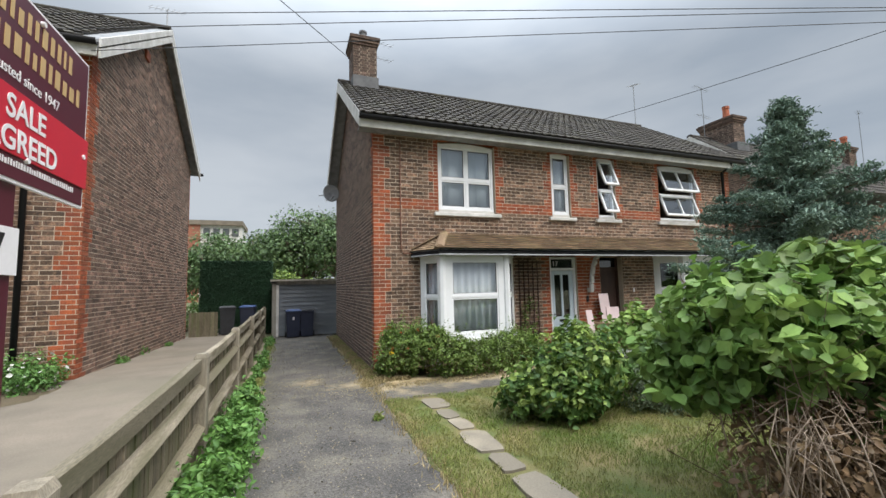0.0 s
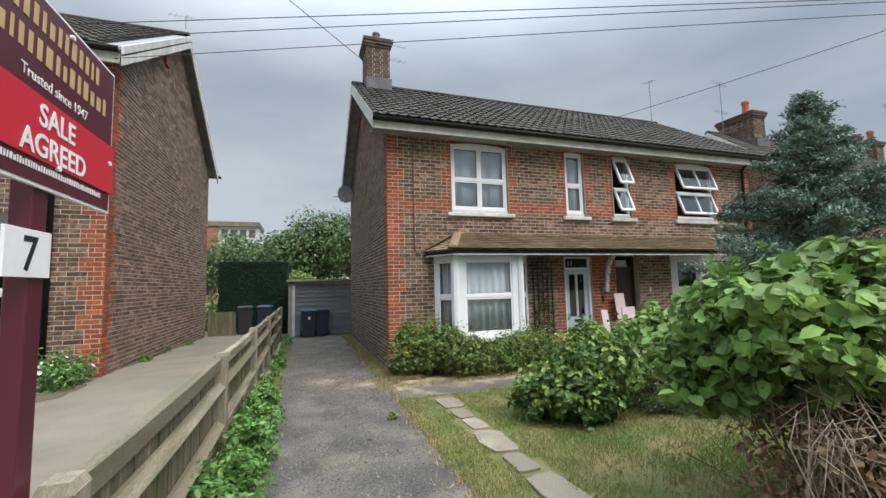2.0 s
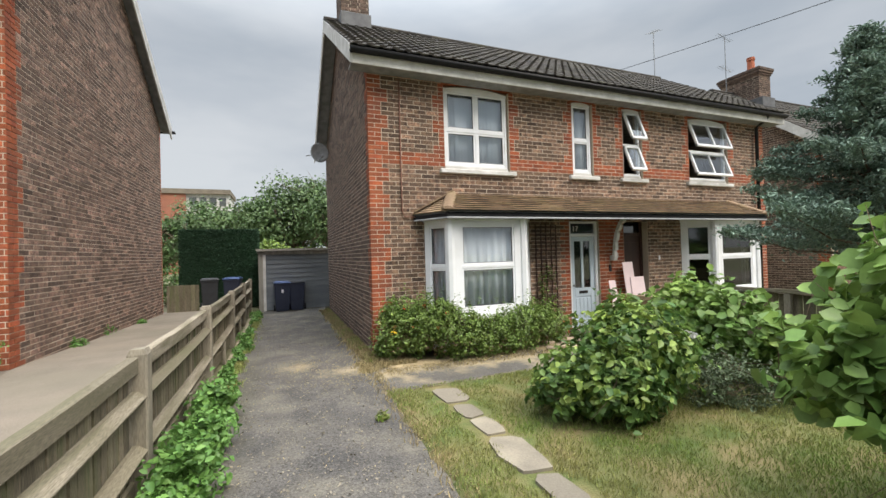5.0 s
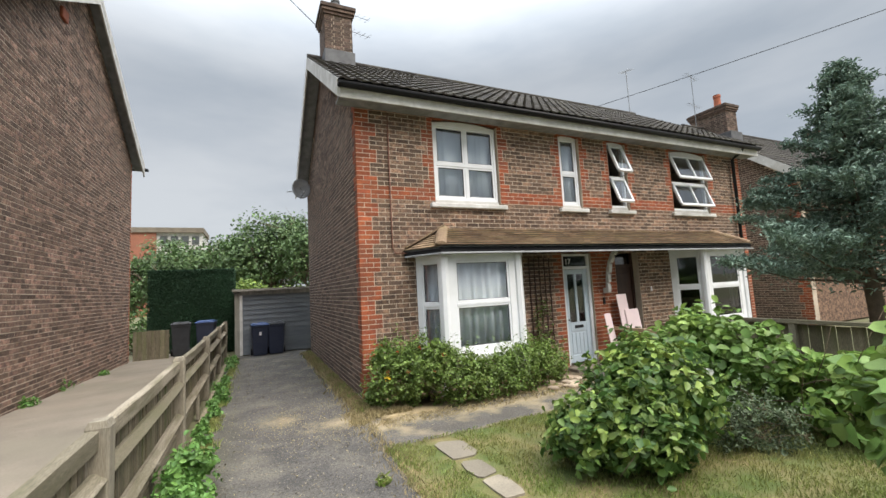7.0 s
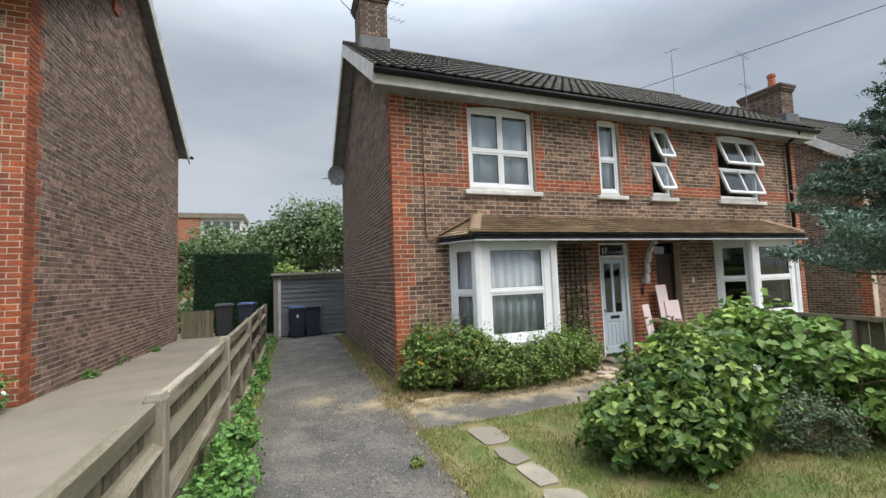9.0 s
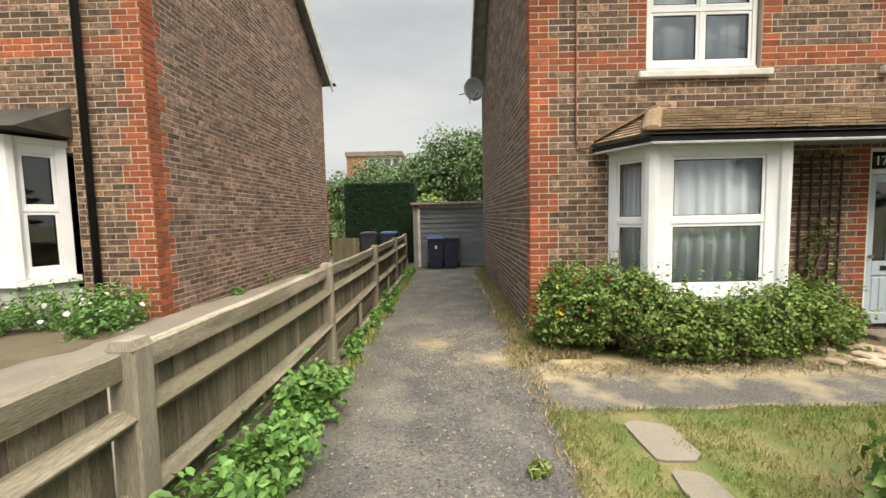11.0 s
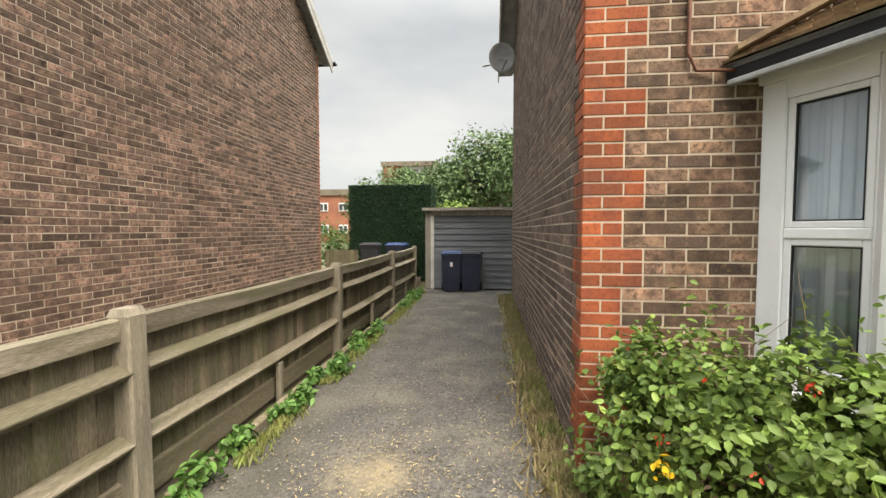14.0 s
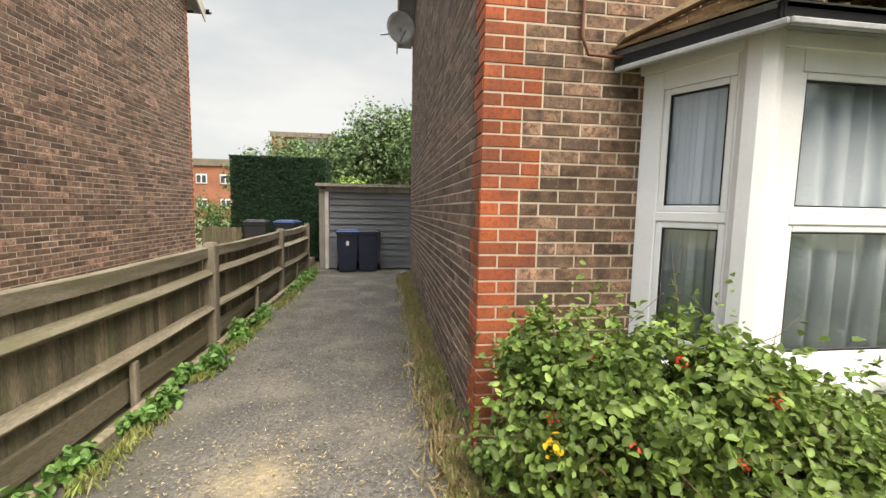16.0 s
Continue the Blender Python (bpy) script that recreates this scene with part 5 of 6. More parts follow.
def aerial(label, base, height, turn, arms=2, size=0.5):
    a = thing("tv_aerial", label, "aerial", "roof aerials")
    part("mast", Mesh().tube([(0, 0, -0.3), (0, 0, height)], 0.014, 6), galv, a)
    for j in range(arms):
        z = height - 0.05 - j * height * 0.55
        part("boom", Mesh().tube([(-size, 0, z - 0.08), (size, 0, z + 0.14)], 0.008, 5), galv, a)
        for k in range(7):
            f = -0.9 + k * 0.3
            part("element", Mesh().tube([(size * f, -0.13, z + 0.03 + 0.11 * f), (size * f, 0.13, z + 0.03 + 0.11 * f)], 0.004, 4), galv, a)
    a.matrix_world = pose(*base, 0, 0, turn)
    return a


aerial("thin metal television aerial at the end of the ridge", (10.6, 3.35, 7.5), 1.6, 70, 1, 0.35)
aerial("metal television aerial beside the far chimney", (14.6, 3.6, 7.5), 2.2, 20, 2, 0.8)
aerial("metal television aerial strapped to the chimney", (0.78, 3.3, 8.0), 0.85, 25, 2, 0.6)
aerial("thin television aerial on the far gable", (NX + 0.1, 3.6, 8.35), 0.5, 30, 1, 0.4)
aerial("television aerial on a far roof", (27.5, 4.2, 7.4), 3.2, 20, 1, 0.8)


def wire(label, a, b, sag=0.0, r=0.009):
    a, b = Vector(a), Vector(b)
    pts = [a.lerp(b, k / 16) - Vector((0, 0, sag * 4 * (k / 16) * (1 - k / 16))) for k in range(17)]
    return tagged(part("overhead_cable", Mesh().tube(pts, r, 5), wire_mat, None, label), category="cable", group="overhead cables")


def along(a, b, f):
    return tuple(p + (q - p) * f for p, q in zip(a, b))


for a, b in (((-4.23, 2.41, 8.0), (7.92, -1.88, 8.0)), ((-3.08, 2.49, 8.0), (9.31, -2.19, 8.0)), ((-3.22, 3.43, 8.0), (11.08, -2.34, 8.0))):
    a, b = along((-1.6, -8.1, 1.72), a, 0.6), along((-1.6, -8.1, 1.72), b, 0.6)
    wire("thin black overhead cable crossing the sky", along(a, b, -2.0), along(a, b, 3.0), r=0.006)
wire("thin service cable running to the chimney", (0.0, 3.0, 8.0), (-4.2, -2.6, 7.2), -0.02)
wire("thin service cable to the ridge", (8.9, 3.35, 7.5), (14.0, -9.0, 7.6), 0.1)

# ---- sale board ----
board = thing("sale_board", "maroon and red estate agent's sale agreed board on a post", "sign board")
SX, SY = -2.42, -6.35
part("post", Mesh().box(SX - 0.075, SX - 0.005, SY - 0.1, SY - 0.0, -0.17, 2.9, 0.004), maroon, board, "square maroon post")
panel = part("panel", Mesh().box(SX, SX + 0.012, SY - 0.5, SY + 0.48, 2.22, 2.95, 0.002), sign_white, board, "white-edged maroon board")
part("upper_field", Mesh().box(SX + 0.012, SX + 0.015, SY - 0.485, SY + 0.465, 2.545, 2.935), maroon, panel)
part("lower_field", Mesh().box(SX + 0.012, SX + 0.015, SY - 0.485, SY + 0.465, 2.235, 2.345), maroon, panel)
red_band = part("red_slip", Mesh().box(SX + 0.014, SX + 0.022, SY - 0.5, SY + 0.485, 2.32, 2.56, 0.001), sign_red, panel, "red slip board")


def lettering(text, y, z, size, mat, parent, x, name="lettering"):
    cu = bpy.data.curves.new(name, "FONT")
    cu.body, cu.size, cu.extrude, cu.align_x = text, size, 0.001, "CENTER"
    cu.offset = 0.002 if size > 0.08 else 0.0
    cu.materials.append(mat)
    o = new(name, cu)
    o.parent = parent
    o.matrix_local = pose(x, y, z, 90, 0, 90)
    return o


lettering("SALE", SY - 0.02, 2.45, 0.12, sign_white, panel, SX + 0.024)
lettering("AGREED", SY - 0.02, 2.335, 0.12, sign_white, panel, SX + 0.024)
lettering("Trusted since 1947", SY - 0.02, 2.6, 0.06, sign_white, panel, SX + 0.017)
for z, ln, h, mat in ((2.81, 0.62, 0.08, sign_gold), (2.69, 0.74, 0.08, sign_gold), (2.28, 0.74, 0.024, sign_white)):
    bars, y = Mesh(), SY - ln / 2
    rng = random.Random(int(z * 1000))
    while y < SY + ln / 2:
        w = h * rng.uniform(0.2, 0.5)
        bars.box(SX + 0.0155, SX + 0.0175, y, y + w, z, z + h * rng.choice((0.8, 1.0, 1.0)))
        y += w + h * 0.34
    part("small_lettering", bars, mat, panel, "row of small lettering", kind="stuff")
for y, z in ((SY + 0.44, 2.47), (SY + 0.0, 2.32), (SY + 0.05, 2.9)):
    part("bolt", Mesh().tube([(SX + 0.012, y, z), (SX + 0.028, y, z)], 0.011, 10), sign_white, panel)
plate7 = part("number_plate", Mesh().box(SX - 0.004, SX + 0.008, SY - 0.26, SY + 0.01, 1.885, 2.06, 0.001), sign_white, board, "white number plate")
lettering("7", SY - 0.12, 1.91, 0.18, sign_black, plate7, SX + 0.009)
board.matrix_world = Matrix.Translation((-0.298, -0.766, 0.103)) @ Matrix.Scale(0.877, 4)

# ---- shrubs and flowers ----
rngp = np.random.default_rng(77)


def shrub(name, label, lobes, n, size, mat, seed, base, tips, radius, stem_mat, width=0.6, inner=0.5, clumps=0, category="shrub", up=0.5, droop=0.25, shoot_len=0.16):
    s = thing(name, label, category)
    foliage("foliage", lobes, n, size, mat, s, seed, width, inner, clumps, up=up, droop=droop, shoots=int(n / 60), shoot_len=shoot_len)
    if tips:
        stems("branchwork", base, tips, radius, stem_mat, s, seed + 1)
    return s


def tips_in(lobes, n, seed):
    p, _ = sample_lobes(lobes, n, np.random.default_rng(seed), 0.7)
    return [tuple(q) for q in p if q[2] > 0.2]


big = [(1.57, -6.15, 1.35, 0.72, 0.59, 0.41), (2.25, -6.17, 1.44, 0.72, 0.63, 0.41), (1.3, -6.27, 1.22, 0.45, 0.41, 0.27), (2.69, -6.41, 1.08, 0.77, 0.68, 0.63), (1.17, -5.91, 1.08, 0.38, 0.36, 0.31), (2.19, -6.58, 0.99, 0.41, 0.32, 0.45)]
hb = shrub("hedge_bush", "large bright green leafy bush with bare brown lower stems", big, 10500, 0.092, broad_leaf, 101, (1.7, -6.29, 0), tips_in(big, 70, 3), 0.007, dry_stem, 0.85, 0.62)
low = [(1.52, -6.37, 0.59, 0.68, 0.5, 0.45), (2.33, -6.4, 0.54, 0.81, 0.54, 0.45)]
stems("twig_tangle", (1.65, -6.37, 0), tips_in(low, 190, 4), 0.0045, dry_stem, hb, 105, 0.5)
stems("bare_branch", (1.2, -6.45, 0.15), tips_in([(1.12, -6.55, 0.95, 0.3, 0.16, 0.22)], 22, 41), 0.007, pale_twig, hb, 108, 0.35, "pale bare branches at the edge of the bush")
foliage("dry_foliage", low, 2600, 0.055, dead_leaf, hb, 106, 0.6, 0.2)
foliage("new_growth", [(1.93, -6.25, 1.8, 0.32, 0.27, 0.14), (2.34, -6.13, 1.84, 0.27, 0.27, 0.13)], 160, 0.12, lime_leaf, hb, 107, 0.7, 0.2)
mid = [(1.97, -3.59, 0.53, 0.54, 0.54, 0.47), (1.34, -3.48, 0.31, 0.45, 0.45, 0.29), (2.29, -3.42, 0.45, 0.45, 0.45, 0.45), (2.11, -3.36, 0.74, 0.33, 0.33, 0.27), (1.6, -3.85, 0.33, 0.38, 0.32, 0.3)]
shrub("shrub", "dense mid-green broad-leaved shrub on the lawn", mid, 7000, 0.085, shrub_leaf, 111, (1.95, -3.5, 0), tips_in(mid, 50, 5), 0.01, dry_stem, 0.62, 0.6, shoot_len=0.26)
foliage("new_growth", [(x, y, z + 0.1, a, b, c) for x, y, z, a, b, c in mid], 3400, 0.075, lime_leaf, bpy.data.objects["shrub"], 113, 0.6, 0.93)
back = [(3.54, -2.91, 0.6, 0.56, 0.54, 0.56), (3.79, -3.46, 0.58, 0.45, 0.64, 0.55), (3.85, -4.46, 0.45, 0.45, 0.73, 0.45), (3.09, -2.71, 0.32, 0.36, 0.32, 0.3), (3.95, -2.9, 0.95, 0.3, 0.3, 0.26)]
shrub("shrub", "broad-leaved green shrub by the garden fence", back, 6500, 0.105, broad_leaf, 121, (3.5, -2.85, 0), tips_in(back, 26, 6), 0.012, dry_stem, 0.7, 0.6)
grey = [(2.74, -3.79, 0.3, 0.38, 0.36, 0.3), (3.0, -4.03, 0.23, 0.32, 0.32, 0.24)]
shrub("shrub", "low grey-green small-leaved shrub", grey, 5200, 0.032, grey_leaf, 131, (2.8, -3.8, 0), tips_in(grey, 20, 7), 0.006, dry_stem, 0.5, 0.5)
bram = [(0.45, -0.5, 0.48, 0.48, 0.42, 0.44), (0.78, -0.64, 0.58, 0.44, 0.38, 0.4), (0.3, -0.4, 0.76, 0.24, 0.24, 0.24), (1.25, -0.82, 0.4, 0.5, 0.36, 0.42), (1.75, -0.85, 0.32, 0.5, 0.32, 0.34), (2.3, -0.8, 0.36, 0.45, 0.34, 0.38), (2.75, -0.65, 0.42, 0.42, 0.36, 0.38), (3.2, -0.5, 0.32, 0.36, 0.34, 0.3), (1.0, -0.75, 0.72, 0.26, 0.24, 0.22), (0.2, -0.35, 0.2, 0.26, 0.25, 0.2)]
bb = shrub("bramble_bed", "tangle of brambles and flowering shrubs under the bay window", bram, 24000, 0.043, bramble_leaf, 141, (1.6, -0.5, 0), tips_in(bram, 60, 8), 0.007, dry_stem, 0.62, 0.55, category="plants", shoot_len=0.26)
foliage("pale_foliage", bram, 7500, 0.04, lime_leaf, bb, 143, 0.6, 0.8)
foliage("dry_foliage", [(x, y, z * 0.6, a, b, c * 0.6) for x, y, z, a, b, c in bram], 1500, 0.04, dead_leaf, bb, 144, 0.5, 0.6)
for k, (x, y, z) in enumerate(((0.35, -0.66, 0.86), (0.62, -0.9, 0.9), (0.42, -0.95, 0.6), (0.78, -1.05, 0.58), (1.2, -1.18, 0.56), (0.95, -1.0, 0.78), (0.2, -0.7, 0.58))):
    foliage("red_bloom", [(x, y, z, 0.035, 0.035, 0.03)], 10, 0.021, petal_red, bb, 145 + 20 * k, 0.5, 0.5)
foliage("yellow_bloom", [(0.16, -0.78, 0.52, 0.05, 0.05, 0.05)], 14, 0.034, petal_yellow, bb, 146, 0.8, 0.2)
foliage("white_bloom", [(1.0, -0.95, 0.3, 0.2, 0.12, 0.12)], 24, 0.035, petal_white, bb, 147, 0.8, 0.3)
foliage("white_bloom", [(2.88, -3.43, 0.68, 0.25, 0.2, 0.06)], 60, 0.05, petal_white, bpy.data.objects["shrub"], 148, 0.8, 0.3)
nbp = [(-4.95, -0.4, 0.58, 0.36, 0.3, 0.28), (-5.5, -0.5, 0.58, 0.4, 0.3, 0.28), (-6.1, -0.75, 0.56, 0.45, 0.3, 0.25), (-4.85, -0.75, 0.5, 0.3, 0.3, 0.2)]
np_ob = shrub("flowering_plants", "green plants with small white flowers below the brick corner", nbp, 4200, 0.05, weed_leaf, 151, (-5.3, -0.4, 0.38), [], 0.01, dry_stem, 0.5, 0.4, category="plants")
foliage("white_bloom", nbp, 130, 0.05, petal_white, np_ob, 152, 0.9, 0.9)
for i, (x, y, s) in enumerate(((-4.54, 1.6, 0.13), (-4.5, 3.0, 0.18), (-4.5, 4.8, 0.1))):
    w = thing("weed_tuft", "small green weed at the foot of the wall", "weed", "wall weeds")
    foliage("foliage", [(x, y, 0.38 - 0.026 * y + s * 0.4, s, s, s * 0.8)], 160, 0.05, weed_leaf, w, 160 + i, 0.45, 0.2)
strip = thing("weed_strip", "lush green weeds growing along the fence", "weeds")
lob = []
for k in range(70):
    y = -7.0 + k * 0.2
    if y > -1.2 and rngp.random() < 0.45:
        continue
    s = 0.25 if y < -1.6 else 0.1
    lob.append((-2.1 + rngp.normal() * 0.05, y + rngp.normal() * 0.08, s * 0.6, s * rngp.uniform(0.6, 1.2), 0.2, s * rngp.uniform(0.7, 1.5)))
foliage("foliage", lob, 17000, 0.06, weed_leaf, strip, 171, 0.55, 0.2)
strip["kind"] = "stuff"
conifer = thing("conifer_tree", "tall blue-green spreading conifer in the next garden", "tree")
CX, CY = 6.45, -3.73
part("trunk", Mesh().tube([(CX, CY, -0.05), (CX + 0.05, CY, 1.0), (CX - 0.05, CY + 0.03, 2.2), (CX, CY, 4.6)], [0.13, 0.1, 0.07, 0.015], 10), bark, conifer, "brown trunk", True)
rc = np.random.default_rng(181)
limb, cen, nor = Mesh(), [], []
for k in range(120):
    z = 1.45 + 3.3 * (k / 120) ** 0.9
    t = k * 2.399 + rc.normal() * 0.3
    ln = (2.2 * (1 - (z - 1.3) / 3.6) ** 1.1 + 0.07) * rc.uniform(0.35, 1.18)
    rise = rc.uniform(-0.1, 0.28)
    a, b = Vector((CX, CY, z)), Vector((CX + ln * math.cos(t), CY + ln * math.sin(t), z + ln * rise))
    mid_p = a.lerp(b, 0.5) - Vector((0, 0, 0.06 * ln))
    limb.tube([a, mid_p, b], [0.022 * ln / 2 + 0.008, 0.012, 0.004], 5)
    m = int(70 + 430 * ln)
    f = rc.random(m) ** 0.6
    pts = np.array(a)[None] + (np.array(b) - np.array(a))[None] * f[:, None]
    spread = 0.06 + 0.09 * ln * (1 - f)
    pts += rc.normal(size=(m, 3)) * spread[:, None] * np.array([1, 1, 0.55])
    cen.append(pts)
    nor.append(rc.normal(size=(m, 3)) + np.array([0, 0, 1.2]))
part("limb_work", limb, bark, conifer, "thin brown limbs", True)
cen, nor = np.concatenate(cen), np.concatenate(nor)
part("foliage", leaves_mesh("foliage", cen, nor, 0.066 * (0.6 + 0.9 * rc.random(len(cen))), 0.32, rc, 0.1, False), conifer_leaf, conifer, "blue-green needle sprays")
hedge = thing("clipped_hedge", "dark green clipped block of evergreen hedge", "hedge")
rh = np.random.default_rng(191)
nh = 70000
HX0, HX1, HY0, HY1, HZ = -4.65, -2.17, 9.4, 10.6, 2.8
face = rh.random(nh)
hp = np.column_stack([rh.uniform(HX0, HX1, nh), rh.uniform(HY0, HY1, nh), HZ * rh.random(nh) ** 0.9])
sel = face < 0.55
hp[sel, 1] = HY0 + np.abs(rh.normal(size=sel.sum())) * 0.05
sel = (face >= 0.55) & (face < 0.75)
hp[sel, 2] = HZ - np.abs(rh.normal(size=sel.sum())) * 0.04
sel = (face >= 0.75) & (face < 0.88)
hp[sel, 0] = HX1 - np.abs(rh.normal(size=sel.sum())) * 0.05
hn = rh.normal(size=(nh, 3)) * 0.7 + np.array([0.1, -0.8, 0.6])
part("foliage", leaves_mesh("foliage", hp, hn, 0.052 * (0.6 + 0.8 * rh.random(nh)), 0.5, rh, 0.1, True), hedge_leaf, hedge)
part("inner_growth", Mesh().box(HX0 + 0.05, HX1 - 0.05, HY0 + 0.06, HY1 - 0.05, 0, HZ - 0.05), hedge_leaf, hedge)


def tree(label, x, y, lobes, n, size, mat, seed, height, category="tree"):
    t = thing("tree", label, category, "trees behind the garage")
    part("trunk", Mesh().tube([(x, y, -0.1), (x + 0.1, y, height * 0.4), (x, y, height * 0.75)], [0.22, 0.15, 0.05], 8), bark, t)
    stems("limb_work", (x, y, height * 0.25), tips_in(lobes, 26, seed), 0.06, bark, t, seed + 2)
    foliage("crown", lobes, n, size, mat, t, seed, 0.6, 0.4, clumps=int(n / 28))
    return t


tree("broad green tree with airy crown behind the garage", -0.6, 20, [(-0.8, 20, 4.2, 2.3, 1.8, 2.2), (0.8, 20, 4.5, 2.0, 1.6, 2.0), (-2.6, 20.4, 3.4, 1.6, 1.4, 1.6), (0.0, 20, 5.6, 1.3, 1.2, 1.1)], 16000, 0.19, tree_leaf, 201, 6)
tree("broad green tree behind the clipped hedge", -4.2, 23, [(-4.4, 23, 3.5, 2.2, 1.8, 1.9), (-6.2, 23, 3.1, 1.7, 1.6, 1.6), (-2.4, 23.5, 4.1, 1.9, 1.6, 1.9)], 13000, 0.2, tree_leaf, 211, 5)
tree("dark green tree in the far gardens", -9.5, 27, [(-9.0, 27, 3.0, 1.7, 1.6, 1.8), (-6.9, 27, 3.8, 1.9, 1.6, 2.0)], 10000, 0.22, tree_leaf, 221, 5)
tree("green tree showing beside the house back", 1.4, 17, [(1.2, 17, 4.0, 1.3, 1.3, 1.9), (2.5, 17, 4.2, 1.5, 1.3, 1.8)], 8000, 0.17, tree_leaf, 226, 5)
lime = [(-1.8, 12.6, 2.0, 0.7, 0.5, 0.55), (-2.6, 11.6, 2.1, 0.5, 0.4, 0.6), (-0.6, 12.8, 1.8, 0.8, 0.5, 0.4), (0.4, 12.5, 1.75, 0.6, 0.5, 0.35)]
shrub("shrub", "bright lime-green bush behind the garage roof", lime, 3600, 0.11, lime_leaf, 231, (-1.6, 12.5, 0), tips_in(lime, 16, 9), 0.012, dry_stem, 0.6, 0.4)
lowh = [(-5.6, 12.0, 0.8, 0.8, 0.5, 0.8), (-4.9, 11.6, 0.7, 0.6, 0.5, 0.7), (-6.6, 12.5, 0.9, 0.8, 0.6, 0.8)]
shrub("shrub", "mid-green shrubs beyond the low gate", lowh, 4200, 0.09, shrub_leaf, 241, (-5.5, 12, 0), tips_in(lowh, 16, 10), 0.012, dry_stem, 0.6, 0.5)

# ---- far flats ----
flats = thing("apartment_building", "far red brick flats with white windows and a flat roof", "building")
part("wall", Mesh().box(-34, -15.6, 45, 55, 0, 5.6), far_brick, flats, "red brick wall")
part("roof", Mesh().box(-34.2, -15.4, 44.8, 55.2, 5.6, 6.3), concrete, flats, "pale flat roof edge")
for i in range(5):
    for z in (1.6, 4.2):
        x = -17.6 - i * 2.4
        wv = part("window", Mesh().box(x - 0.55, x + 0.55, 44.9, 45.0, z - 0.5, z + 0.5, 0.02), upvc, flats)
        for sx in (-0.26, 0.26):
            part("pane", Mesh().box(x + sx - 0.2, x + sx + 0.2, 44.87, 44.9, z - 0.38, z + 0.38), dark_glass, wv)
tower = thing("apartment_building", "far flat-roofed pale and brick building above the trees", "building")
part("wall", Mesh().box(-17.2, -14.0, 62, 70, 0, 11.6), far_brick, tower, "brick wall")
part("roof", Mesh().box(-17.4, -8.2, 61.8, 70.2, 11.6, 12.3), concrete, tower, "pale flat roof")
part("balcony_wall", Mesh().box(-14.0, -8.4, 62.3, 70, 0, 11.6), white_paint, tower, "pale balcony wall")
for k in range(4):
    part("window", Mesh().box(-13.6 + k * 1.3, -12.7 + k * 1.3, 62.2, 62.31, 9.9, 11.1, 0.02), dark_glass, tower)
opp = thing("house", "plain brick house across the street", "house")
part("wall", Mesh().box(-9, 12, -36, -29, 0, 5.2), stock_single, opp, "plain brick walls")
gable_roof(opp, -9.3, 12.3, -36.4, -28.6, 5.1, 8.2)

# ---- lawn and litter ----
rg = np.random.default_rng(301)
ng = 105000
gx, gy = rg.uniform(-0.27, 4.8, ng), -7.2 + 5.27 * rg.random(ng)
bare = np.array([noise.noise((x * 1.3, y * 1.3, 4)) + 0.6 * noise.noise((x * 5, y * 5, 9)) for x, y in zip(gx, gy)]) + 0.3 * rg.normal(size=ng)
on_slab = (np.abs(gx - 0.37 + 0.05 * np.sin(gy * 7) + 0.04 * np.sin(gy * 17)) < 0.16) & (gy < -2.0)
keep = (bare > -0.33) & ~on_slab
gx, gy = gx[keep], gy[keep]
gp = np.column_stack([gx, gy, np.full(len(gx), 0.036)])
gn = rg.normal(size=gp.shape) * np.array([1, 1, 0.25])
blades = part("grass", leaves_mesh("grass", gp, gn, 0.042 * (0.5 + rg.random(len(gp))), 0.14, rg, -1.3, True), grass_mat, None, "short patchy grass blades, green and straw-coloured")
tagged(blades, category="grass", kind="stuff")
nt = 5200
ty = rg.uniform(-1.2, 7.2, nt)
tc = np.array([noise.noise((y * 1.6, 3, 0)) for y in ty]) > -0.1
ty = ty[tc]
tp = np.column_stack([-2.12 + np.abs(rg.normal(size=len(ty))) * 0.07, ty, np.full(len(ty), 0.04)])
tuft = part("verge_grass", leaves_mesh("verge_grass", tp, rg.normal(size=tp.shape) * np.array([1, 1, 0.35]), 0.075 * (0.4 + rg.random(len(tp))), 0.14, rg, -1.2, True), grass_mat, None, "green grass tufts along the fence foot")
tagged(tuft, category="grass", kind="stuff")
ne = 16000
ey = rg.uniform(-6.5, 6.6, ne)
ey = ey[(ey > -1.0) | (rg.random(ne) < 0.14)]
ne = len(ey)
wall_side_grass = ey > -0.4
ex = np.where(wall_side_grass, -0.03 - np.abs(rg.normal(size=ne)) * 0.1, -0.25 + rg.normal(size=ne) * 0.08)
ep = np.column_stack([ex, ey, np.full(ne, 0.03)])
edge_grass = part("dry_grass", leaves_mesh("dry_grass", ep, rg.normal(size=ep.shape) * np.array([1, 1, 0.3]), np.where(wall_side_grass, 0.12, 0.07) * (0.5 + rg.random(ne)), 0.12, rg, -1.2, True), straw, None, "dry yellow grass along the wall foot and drive edge")
tagged(edge_grass, category="grass", kind="stuff")
lx, ly = [], []
for cx, cy, sx, sy, k in ((-1.2, -0.15, 0.3, 0.32, 900), (-0.5, -0.9, 0.7, 0.35, 1300), (1.6, -1.25, 1.3, 0.12, 900), (-0.3, 1.0, 0.22, 1.6, 900), (-1.1, -2.6, 0.7, 2.4, 700), (-1.0, 3.0, 0.6, 2.4, 500)):
    lx.append(cx + rg.normal(size=k) * sx)
    ly.append(cy + rg.normal(size=k) * sy)
lx, ly = np.concatenate(lx), np.concatenate(ly)
ok = (lx > -2.2) & ~((lx > -0.02) & (ly > -0.9)) & (lx < 4)
